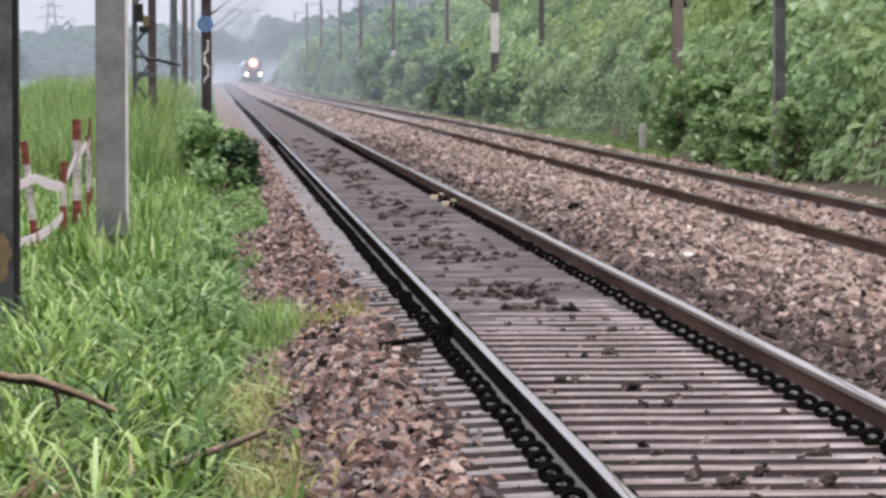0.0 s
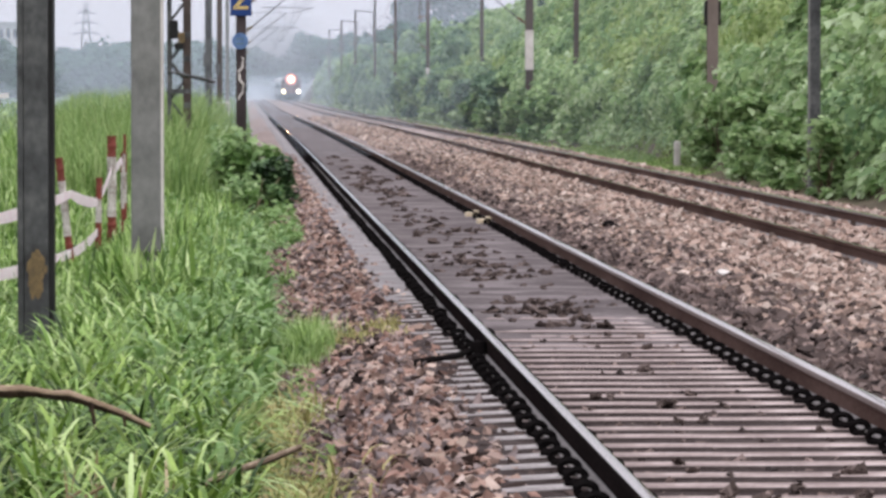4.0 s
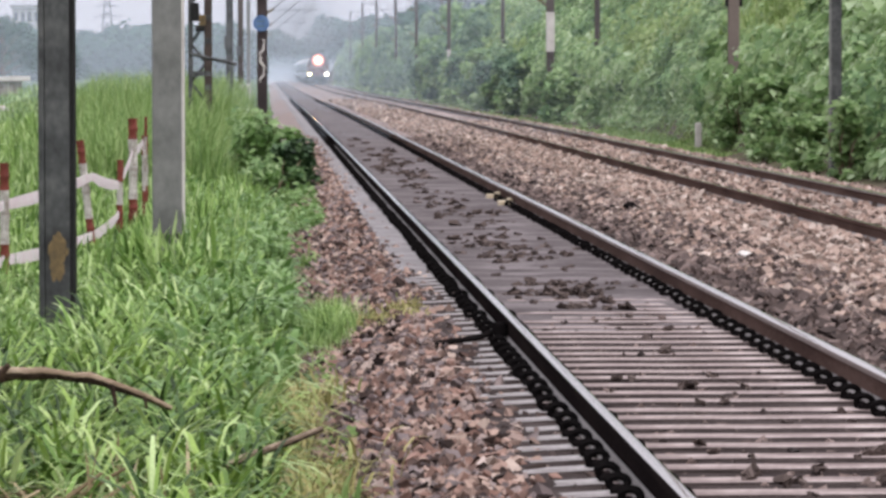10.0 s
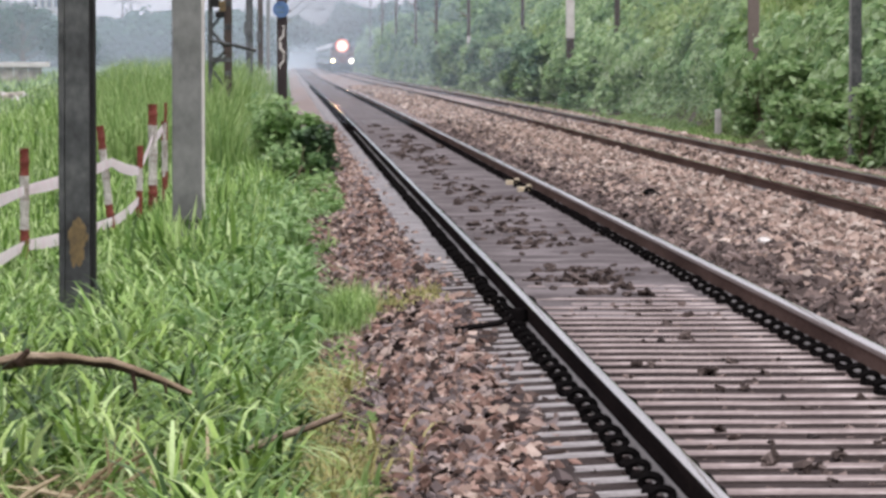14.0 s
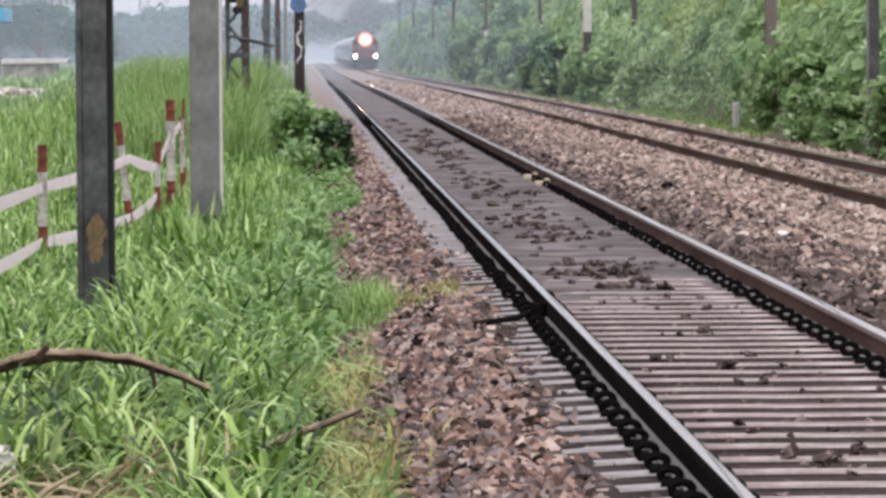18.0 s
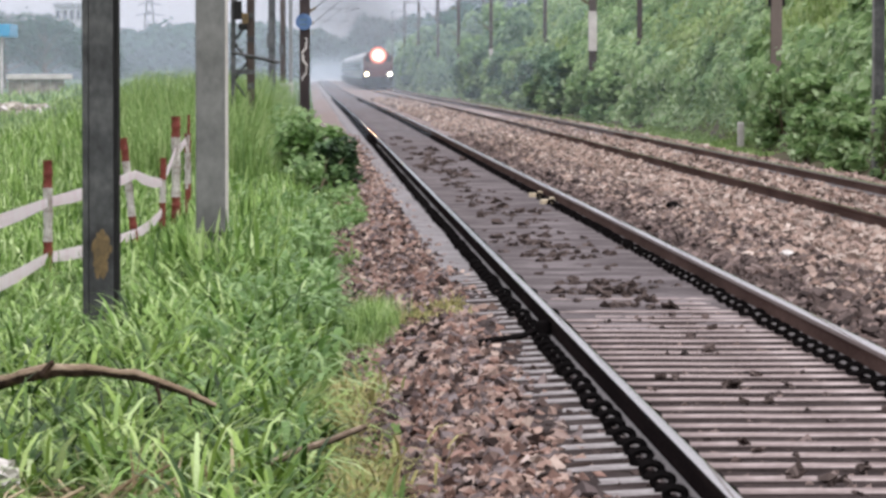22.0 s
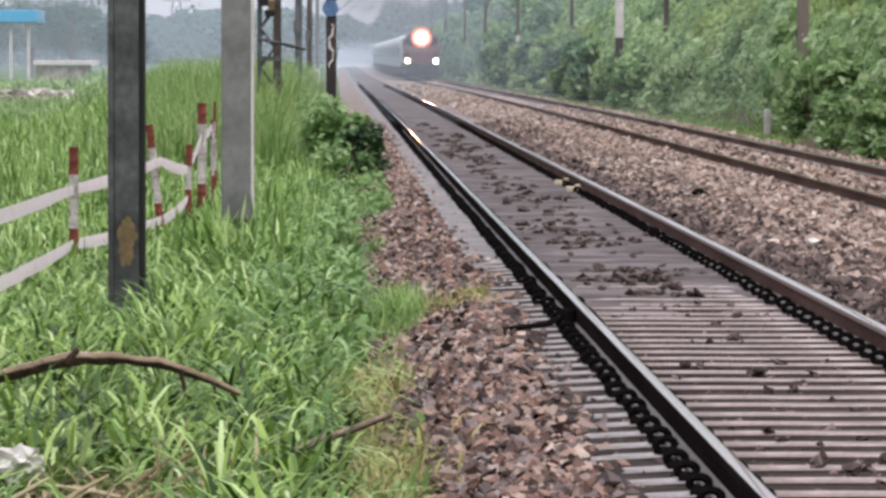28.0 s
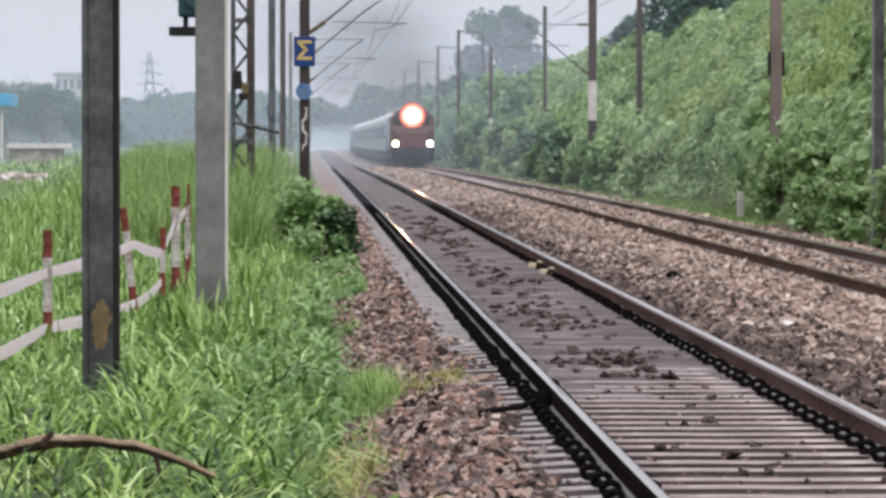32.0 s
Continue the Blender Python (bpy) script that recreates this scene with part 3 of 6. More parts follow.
near_track = thing("railway_track", pose(0, 0, 0), "near railway track with brown rails on concrete sleepers, partly silted up", "railway track", "parallel tracks", "structure")
far_track = thing("railway_track", pose(0, 0, 0), "far railway track with rusty rails sunk in ballast", "railway track", "parallel tracks", "structure")
for x in NEAR:
    rail(x, near_track)
for x in FAR:
    rail(x, far_track)
for i in range(-36, 160):
    y = 12.2 + 0.6 * i
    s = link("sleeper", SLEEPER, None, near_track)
    s.location = (NEAR_MID + rng.normal(0, 0.008), y, STOP + rng.normal(0, 0.003))
    s.rotation_euler = (0, 0, rng.normal(0, 0.004))
    if i < 75:
        for x in NEAR:
            for side in (-1, 1):
                c = link("clip", CLIP_ME, None, s)
                c.location = (x - NEAR_MID + side * 0.105, rng.normal(0, 0.006), 0.012)
                c.rotation_euler = (rng.normal(0, 0.08), rng.normal(0, 0.08), math.pi * (side < 0) + rng.normal(0, 0.12))
                c.scale = (0.97, 1.0, 0.97)
cv, cf = arrays_of(CLIP_ME)
sv, sf = arrays_of(SLEEPER)
pl = np.array([(x + side * 0.105, 12.2 + 0.6 * i, STOP + 0.012) for i in range(75, 160) for x in NEAR for side in (-1, 1)])
v, f = spread(cv, cf, pl, turns(rng, len(pl), 0.1), np.ones((len(pl), 3)))
tagged(link("distant_clips", array_mesh("distant_clips", v, f), CLIP, near_track), kind="stuff")
pl = np.array([(x + side * 0.1, 107.9 + 0.6 * i, STOP + 0.03 - float(sag(107.9 + 0.6 * i))) for i in range(330) for x in NEAR for side in (-1, 1)])
v, f = spread(cube_v, cube_f, pl, turns(rng, len(pl), 0.1), np.tile((0.1, 0.16, 0.085), (len(pl), 1)))
tagged(link("distant_clips", array_mesh("distant_clips", v, f, True), CLIP, near_track), kind="stuff")
pl = np.array([(FAR_MID, 40 + 0.6 * i, STOP - 0.012 - float(sag(40 + 0.6 * i))) for i in range(300)])
v, f = spread(sv, sf, pl, np.repeat(np.eye(3)[None], len(pl), 0), np.ones((len(pl), 3)))
tagged(link("sunken_sleepers", array_mesh("sunken_sleepers", v, f), CONCRETE, far_track), kind="stuff")

# dark fill in the cribs, then silt over it
xs = np.linspace(1.19, 3.92, 24)
sheet("crib_fill", xs, np.arange(-12, 60, 0.15), lambda x, y: -0.1985 - 0.003 * np.clip((31 - y) / 6, 0, 1) + 0.009 * (fbm(x * 5, y * 3, 19) - 0.5), CRIB, "dark fill between the sleepers", "dirt")
xs = np.linspace(NEAR[0] + 0.085, NEAR[1] - 0.085, 16)
ys = np.concatenate([np.arange(26, 70, 0.2), np.arange(70, 160, 1.0), [200, 300, 600, 1500]])
silt_h = lambda x, y: -0.1975 - sag(y) + np.clip((y - 32.5 - 6 * (fbm(x * 1.4, y * 0.25, 21) - 0.5)) / 5, -1, 1) * 0.024 + 0.012 * (fbm(x * 3, y * 1.2, 22) - 0.5)
silt = sheet("silt", xs, ys, silt_h, MUD, "grey dried silt covering the sleepers between the rails", "silt")
xs = np.linspace(1.1, NEAR[0] - 0.085, 8)
ys = np.concatenate([np.arange(30, 90, 0.2), np.arange(90, 160, 1.0), [200, 300, 600, 1500]])
verge_h = lambda x, y: -0.215 - sag(y) + np.clip((y - 36 - 6 * (fbm(x * 1.4, y * 0.3, 31) - 0.5)) / 8, -1, 1) * 0.04 + 0.03 * (fbm(x * 4, y * 1.5, 32) - 0.5) - 0.09 * np.clip((1.22 - x) / 0.12, 0, 1)
sheet("silt", xs, ys, verge_h, PALE_SILT, "pale dried silt outside the near rail", "silt")
# dark clods on the silt and the sleepers


def rocks(count, rng):
    """Four-sided wedges and blocks of uneven shape: vertices (count, 8, 3)."""
    v = np.repeat(cube_v[None], count, 0) * rng.uniform(0.35, 1.25, (count, 8, 3))
    return v


def stones(name, x, y, z, size, material, label, category, parent=None, tilt=math.pi):
    c = len(x)
    v = rocks(c, rng) * (size * rng.uniform(0.55, 1.3, c))[:, None, None] * rng.uniform(0.65, 1.4, (c, 1, 3)) * np.array([1.4, 0.95, 0.72])
    v = np.einsum("nij,nkj->nki", turns(rng, c, tilt), v) + np.stack([x, y, z], 1)[:, None, :]
    sides = cube_f if tilt > 1 else np.delete(cube_f, 4, 0)   # bedded stones need no underside
    f = sides[None] + (np.arange(c) * 8)[:, None, None]
    ob = link(name, array_mesh(name, v.reshape(-1, 3), f.reshape(-1, 4), True), material, parent)
    return tagged(ob, label, category, kind="stuff")


def lump_meshes(name, material, count, flat, cluster=1):
    out = []
    for k in range(count):
        v = rocks(cluster, rng) * rng.uniform(0.4, 1.0, (cluster, 1, 1)) * np.array([1.5, 1.15, flat * 0.9])
        if cluster > 1:
            v = np.einsum("nij,nkj->nki", turns(rng, cluster, 0.5), v) + rng.normal(0, 0.4, (cluster, 1, 3)) * np.array([1.2, 1, 0.12])
        me = array_mesh(name, v.reshape(-1, 3), (cube_f[None] + (np.arange(cluster) * 8)[:, None, None]).reshape(-1, 4), True)
        me.materials.append(material)
        out.append(me)
    return out


CLOD_ME = lump_meshes("clod", CLOD, 9, 0.85, 6)
for d, spread_y, count, size in ((36.6, 1.5, 60, 0.1), (45, 2.2, 75, 0.1), (57, 3.5, 45, 0.11), (72, 5, 30, 0.13), (84, 6, 36, 0.15), (102, 8, 20, 0.17), (27, 4.5, 18, 0.06), (20.2, 0.7, 14, 0.075)):
    for k in range(count):
        y = rng.normal(d, spread_y)
        x = rng.normal(NEAR_MID - 0.06, 0.27)
        if abs(x - NEAR_MID) > 0.7 or y < 17:
            continue
        c = link("clod", CLOD_ME[k % 9], None, silt)
        c.location, c.rotation_euler = (x, y, -0.17), (rng.normal(0, 0.2), rng.normal(0, 0.2), rng.uniform(0, 6.3))
        c.scale = [size * rng.uniform(0.2, 0.85)] * 3


def ballast_stones(name, count, x0, x1, y0, y1, size, material, label, power=1.6, keep=None):
    y = y0 + (y1 - y0) * rng.random(count) ** power
    x = rng.uniform(x0, x1, count)
    if keep is not None:
        k = keep(x, y)
        x, y = x[k], y[k]
    z = lay(x, y) + rng.uniform(-0.01, 0.055, len(x))
    return stones(name, x, y, z, size * (1 + 0.005 * (y - 20)), material, label, "ballast", tilt=1.0)


ballast_stones("ballast_stones", 30000, 0.15, 1.45, 14, 125, 0.05, STONES_RED, "loose red-brown crushed stones beside the near rail",
               keep=lambda x, y: (rng.random(len(x)) < np.clip((x - 0.05) / 0.35, 0, 1)) & (rng.random(len(x)) < np.clip((1.4 + 0.1 * np.clip((y - 24) / 3, 0, 1) - x) / (0.26 + 0.16 * np.clip((y - 24) / 3, 0, 1)), 0, 1)))
ballast_stones("ballast_stones", 13000, 3.5, 5.0, 22, 120, 0.062, STONES_DARK, "oil-darkened crushed stones along the near track")
ballast_stones("ballast_stones", 26000, 4.2, 6.5, 24, 150, 0.062, STONES_PINK, "pinkish crushed stones between the tracks", keep=lambda x, y: x + 0.5 * rng.random(len(x)) > 4.3 + np.clip(62 - y, 0, 40) * 0.012)
ballast_stones("ballast_stones", 6000, 4.3, 6.5, 142, 310, 0.058, STONES_PINK, "pinkish crushed stones between the tracks", 1.2)
ballast_stones("ballast_stones", 2600, 8.45, 10.2, 150, 300, 0.055, STONES_PINK, "pinkish crushed stones beyond the far track", 1.2)
ballast_stones("ballast_stones", 7000, 8.45, 10.3, 44, 160, 0.07, STONES_PINK, "pinkish crushed stones beyond the far track", 1.2)
ballast_stones("ballast_stones", 5500, 6.68, 8.22, 44, 160, 0.06, STONES_PINK, "dusty crushed stones between the far rails", 1.2)
xs = np.linspace(0.27, 1.19, 10)
sheet("shoulder_underlay", xs, np.arange(12, 90, 0.5), lambda x, y: lay(x, y) + 0.006 + 0.02 * (fbm(x * 4, y * 2, 41) - 0.3), CRIB, "dark sheet showing between the loose stones", "dirt")
for x0, x1, n, mt in ((0.2, 1.2, 5500, STONES_RED), (3.75, 4.6, 4200, STONES_DARK), (4.4, 6.4, 8000, STONES_PINK)):
    ballast_stones("ballast_stones", n, x0, x1, -12, 24 if x0 > 3 else 14.5, 0.065, mt, "loose crushed stones beside the rails", 1.0)
STONE_ME = lump_meshes("stone", STONES_ONE, 10, 0.7)
for k in range(300):
    x, y = rng.uniform(0.3, 1.12), rng.uniform(17.5, 29)
    c = link("stone", STONE_ME[k % 10], None, bed)
    c.location, c.rotation_euler = (x, y, float(lay(x, y)) + 0.04), tuple(rng.uniform(-0.8, 0.8, 2)) + (rng.uniform(0, 6.3),)
    c.scale = [rng.uniform(0.032, 0.062)] * 3
# stones lying between the near sleepers
c = 3000
i, x = rng.integers(3, 66, c), rng.uniform(NEAR_MID - 1.3, NEAR_MID + 1.3, c)
y = 12.5 + 0.6 * i + rng.uniform(-0.16, 0.16, c)
stones("ballast_stones", x, y, np.full(c, -0.216) + rng.uniform(-0.015, 0.006, c), np.full(c, 0.045), STONES_DARK, "dark crushed stones packed between the sleepers", "ballast")


# ---- grass ----
def blades(name, x, y, z, h, w, material, label, parent=None, low_lean=0.3, high_lean=1.75, heading=None):
    """Tapering blades that rise and droop over at the tip."""
    c = len(x)
    a, lean = rng.uniform(0, 2 * math.pi, c), rng.uniform(low_lean, high_lean, c)
    if heading is not None:
        a = heading + rng.normal(0, 0.45, c)
    d = np.stack([np.cos(a), np.sin(a), np.zeros(c)], 1)
    s = np.stack([-np.sin(a), np.cos(a), np.zeros(c)], 1) * (w / 2)[:, None]
    up = np.array([0, 0, 1.0])
    base = np.stack([x, y, z], 1)
    v = []
    steps = ((0.0, 0.6), (0.3, 1.0), (0.58, 1.0), (0.82, 0.7), (1.0, 0.06))
    if c and y.min() > 40:   # fewer bends farther off
        steps = ((0.0, 0.6), (0.42, 1.0), (0.76, 0.8), (1.0, 0.06)) if y.min() < 69 else ((0.0, 0.7), (0.6, 1.0), (1.0, 0.06))
    for t, k in steps:
        p = base + d * (h * lean * 0.62 * t ** 1.8)[:, None] + up * (h * (1.2 * t - 0.52 * lean * t ** 2.5))[:, None]
        v += [p - s * k, p + s * k]
    v = np.stack(v, 1)
    n = len(steps)
    f = np.array([(2 * k, 2 * k + 1, 2 * k + 3, 2 * k + 2) for k in range(n - 1)])[None] + (np.arange(c) * 2 * n)[:, None, None]
    ob = link(name, array_mesh(name, v.reshape(-1, 3), f.reshape(-1, 4)), material, parent)
    return tagged(ob, label, "grass", kind="stuff")


def trodden(x, y):
    """The grass is shorter along the stakes and round the steel mast."""
    return 1 - 0.55 * np.clip((-1.3 - x) / 0.3, 0, 1) * np.clip((y - 28) / 4, 0, 1) * np.clip((68 - y) / 6, 0, 1)


def tufts(name, count, y0, y1, h0, h1, w, material, label, per=9, edge=0.0, fan=0.085, power=1.2, low_lean=0.3, high_lean=1.7, keep=None):
    """Blades that spring from shared roots and part outwards."""
    y = y0 + (y1 - y0) * rng.random(count) ** power
    x = edge - rng.random(count) * (fan * y + 0.3 + edge)
    if keep is not None:
        k = keep(x, y)
        x, y = x[k], y[k]
    size = rng.uniform(h0, h1, len(x)) * np.clip(0.5 + (edge + 0.3 - x) * 0.7, 0.5, 1) * trodden(x, y)
    n = per
    a = np.repeat(rng.uniform(0, 6.3, len(x)), n) + np.tile(np.arange(n) * 6.283 / n, len(x))
    bx, by = np.repeat(x, n) + 0.03 * np.cos(a), np.repeat(y, n) + 0.03 * np.sin(a)
    h = np.repeat(size, n) * rng.uniform(0.6, 1.15, len(bx))
    return blades(name, bx, by, lay(bx, by) - 0.02, h, w * rng.uniform(0.6, 1.4, len(bx)), material, label, low_lean=low_lean, high_lean=high_lean, heading=a)


def grass_zone(name, count, y0, y1, h0, h1, w, material, label, edge=0.25, power=1.0, fan=0.085, keep=None, top_lean=1.7):
    y = y0 + (y1 - y0) * rng.random(count) ** power
    x = edge - rng.random(count) * (fan * y + 0.6 + edge)
    if keep is not None:
        k = keep(x, y)
        x, y = x[k], y[k]
    tone = fbm(x * 0.8, y * 0.4, 51)
    low = np.clip(1.2 + (x + 0.036 * y) * 0.6, 0.3, 1) * trodden(x, y)
    h = (h0 + (h1 - h0) * tone) * rng.uniform(0.55, 1.15, len(x)) * np.clip(0.45 + (edge + 0.25 - x) * 0.8, 0.45, 1) * low
    return blades(name, x, y, lay(x, y) - 0.03, h, w * rng.uniform(0.6, 1.4, len(x)), material, label, high_lean=top_lean)


ragged = lambda x, y: x < 0.25 - 0.5 * fbm(x * 0.1, y * 0.35, 61) + 0.25 * rng.random(len(x))
bare = lambda x, y: rng.random(len(x)) < 0.06 + 0.94 * np.clip(4 * np.hypot((x + 1.12 + 0.06 * (y - 20)) / 0.72, (y - 17.6) / 3.9) - 3.1, 0, 1)
gaps = lambda x, y: rng.random(len(x)) > 0.85 * (fbm(x * 2.0, y * 0.8, 63) > 0.52)
grass_zone("grass", 8000, 15, 46, 0.16, 0.38, 0.022, RANK, "lush green undergrowth on the trackside", 0.2, 1.1, keep=lambda x, y: ragged(x, y) & bare(x, y))
lush = lambda x, y: ragged(x, y) & bare(x, y) & gaps(x, y)
tufts("grass", 1150, 16, 34, 0.36, 0.74, 0.026, RANK, "lush bright green grass on the trackside", 9, 0.1, power=1.1, low_lean=0.7, high_lean=1.9, keep=lush)
tufts("grass", 1000, 30, 46, 0.36, 0.72, 0.025, BLADES, "bright green grass round the steel mast", 9, 0.1, power=1.0, low_lean=0.6, high_lean=1.9, keep=lambda x, y: ragged(x, y))
grass_zone("grass", 15000, 44, 112, 0.3, 0.7, 0.035, BLADES, "thick green grass along the fence and posts", 0.2, keep=ragged)
tufts("grass", 3600, 44, 112, 0.34, 0.72, 0.026, BLADES, "tall green tussocks along the fence and posts", 8, 0.1, power=1.1, low_lean=0.2, high_lean=1.4, keep=lambda x, y: ragged(x, y) & (x < -0.2 * (y > 62)))
n = 420
x, y = rng.normal(-0.93, 0.28, n), rng.uniform(40.2, 41.7, n)
blades("grass", x, y, lay(x, y), 0.45 + 0.4 * rng.random(n), 0.025 + 0.02 * rng.random(n), BLADES, "tall grass growing round the concrete post", low_lean=0.2)
n = 9000
x, y = 0.25 - 6 * rng.random(n) ** 1.5, -12 + 26.5 * rng.random(n)
blades("grass", x, y, lay(x, y) - 0.02, 0.12 + 0.25 * rng.random(n), 0.02 + 0.015 * rng.random(n), RANK, "trampled green grass beside the line")
# arching broad blades in loose clumps
cx, cy = [], []
for k in range(190):
    y = 16.8 + 17 * rng.random() ** 1.5
    n = rng.integers(4, 10)
    cx.append(0.0 - rng.random() * (0.085 * y + 0.2) + rng.normal(0, 0.05, n))
    cy.append(y + rng.normal(0, 0.1, n))
x, y = np.concatenate(cx), np.concatenate(cy)
k = bare(x, y) | (rng.random(len(x)) < 0.12)
x, y = x[k], y[k]
c = len(x)
blades("grass", x, y, lay(x, y), 0.42 + 0.34 * rng.random(c), 0.017 + 0.013 * rng.random(c), BLADES, "long arching broad blades of grass", low_lean=1.0, high_lean=1.9)
grass_zone("tall_grass", 32000, 70, 230, 1.0, 1.75, 0.024, TALL, "tall yellow-green grass on the rise", -0.6, 1.3, top_lean=1.1, keep=lambda x, y: (x < -0.5 - 0.4 * rng.random(len(x))) & ((x > -0.05 * y) | (y < 108)))
c = 9000
y = 82 + 70 * rng.random(c)
x = 0.05 - 1.1 * rng.random(c)
blades("tall_grass", x, y, lay(x, y), (0.5 + 0.6 * rng.random(c)) * np.clip(0.6 + (0.1 - x), 0.6, 1), 0.014 + 0.014 * rng.random(c), TALL, "tall yellow-green grass between the masts", high_lean=1.1)
c = 9000
y = 105 + 200 * rng.random(c)
x = -y * rng.uniform(0.042, 0.09, c)
blades("field_scrub", x, y, lay(x, y), 0.15 + 0.45 * rng.random(c), np.full(c, 0.07), TALL, "thin pale scrub on the open field")
c = 90
x, y = rng.normal(-1.0, 0.35, c), rng.normal(20.3, 0.5, c)
blades("dry_grass", x, y, lay(x, y) + 0.03 + 0.06 * rng.random(c), 0.16 + 0.22 * rng.random(c), 0.008 + 0.01 * rng.random(c), STRAW, "withered straw lying flattened in the grass", low_lean=1.5, high_lean=2.1)
c = 12
x, y = rng.normal(-0.85, 0.3, c), rng.normal(20.8, 0.4, c)
blades("dry_grass", x, y, lay(x, y), 0.3 + 0.2 * rng.random(c), 0.012 + 0.01 * rng.random(c), STRAW, "bleached upright stalks among the grass", low_lean=0.1, high_lean=0.5)
c = 1300
x, y = rng.normal(-1.05, 0.3, c), rng.normal(20.1, 0.65, c)
p = np.stack([x, y, lay(x, y) + 0.02 + 0.07 * rng.random(c)], 1)
v, f = spread(cube_v, cube_f, p, turns(rng, c, 0.6), np.stack([rng.uniform(0.02, 0.06, c), rng.uniform(0.008, 0.02, c), np.full(c, 0.003)], 1))
tagged(link("leaf_litter", array_mesh("leaf_litter", v, f, True), LITTER), "brown dead leaves and stalks matted on the ground", "dead leaves", kind="stuff")
stalks = bmesh.new()
for k in range(46):
    x0, y0, a, n = rng.normal(-1.05, 0.32), rng.normal(20.2, 0.6), rng.uniform(-0.6, 0.6) + (math.pi if k % 2 else 0), rng.uniform(0.18, 0.42)
    up = rng.uniform(0.3, 0.9) if k % 4 == 0 else rng.uniform(-0.05, 0.25)
    z0 = float(lay(x0, y0)) + rng.uniform(0.03, 0.14)
    tube(stalks, [(x0, y0, z0), (x0 + 0.5 * n * math.cos(a), y0 + 0.5 * n * math.sin(a), z0 + 0.62 * n * up), (x0 + n * math.cos(a), y0 + n * math.sin(a), z0 + n * up)], [0.016, 0.014, 0.007], 6)
tagged(part("dead_stalks", stalks, STRAW), "broken dry stalks lying crosswise in the grass", "dry stalks", kind="stuff")
c = 3600
y = 16.8 + 16 * rng.random(c) ** 1.3
x = 0.2 + rng.normal(0, 0.15, c)
k = fbm(x * 1.5, y * 0.5, 87) > 0.46
x, y = x[k], y[k]
blades("dry_weeds", x, y, lay(x, y) + 0.01, 0.08 + 0.22 * rng.random(len(x)), 0.008 + 0.012 * rng.random(len(x)), DRYING, "yellowing weeds along the edge of the stones", low_lean=0.6, high_lean=2.0)
c = 3400
x, y = rng.normal(0.42, 0.12, c), rng.normal(34.5, 0.9, c)
blades("grass_tuft", x, y, lay(x, y), 0.12 + 0.24 * rng.random(c), np.full(c, 0.005), BLADES, "feathery tuft of fine grass at the edge of the stones")
c = 900
x, y = rng.uniform(0.45, 1.25, c), rng.normal(34.4, 0.5, c)
blades("low_weeds", x, y, lay(x, y) + 0.03, 0.04 + 0.07 * rng.random(c), np.full(c, 0.012), DRYING, "thin mossy weeds crossing the stones")
c = 5200
y = 17 + 70 * rng.random(c)
x = 0.22 + np.abs(rng.normal(0, 0.14, c))
k = fbm(x * 0.6, y * 0.3, 77) > 0.52
blades("low_weeds", x[k], y[k], lay(x[k], y[k]) + 0.02, 0.08 + 0.2 * rng.random(k.sum()), 0.016 + 0.016 * rng.random(k.sum()), TALL, "low yellow-green weeds creeping over the stones")
c = 12000
x, y = rng.uniform(10.25, 11.6, c), 104 + 200 * rng.random(c) ** 1.4
blades("grass", x, y, lay(x, y), 0.06 + 0.14 * rng.random(c), np.full(c, 0.03), TALL, "short mown-looking grass at the foot of the bank")

c = 22000
x, y = rng.uniform(10.35, 12.5, c), rng.uniform(107, 146, c)
blades("grass", x, y, lay(x, y) + (lump(x, y) - 0.2) * np.clip((x - 11.0) / 1.2, 0, 1), 0.05 + 0.14 * rng.random(c), np.full(c, 0.035), TALL, "bright short grass round the marker stone")

# ---- leaves ----
LEAF_V = np.array([(-0.5, 0, 0), (0, -0.32, 0.1), (0.5, 0, -0.06), (0, 0.32, 0.1)])
LEAF_F = np.array([(0, 1, 2), (0, 2, 3)])


def leaf_cloud(name, place, size, material, parent=None, tilt=0.9, label="", category="", group="", face=0.0):
    turn = turns(rng, len(place), tilt)
    if face:
        turn = np.array(Matrix.Rotation(-face, 3, "Y"))[None] @ turn
    v, f = spread(LEAF_V, LEAF_F, place, turn, np.repeat(size[:, None], 3, 1))
    ob = link(name, array_mesh(name, v, f), material, parent)
    return tagged(ob, label, category, group, "stuff" if not parent else "")


def clearing(x, y):
    """The strip of mown grass where the scrub stands back from the line."""
    return x < 10.7 + 0.75 * np.clip(1.3 - np.abs(y - 124) / 15, 0, 1)


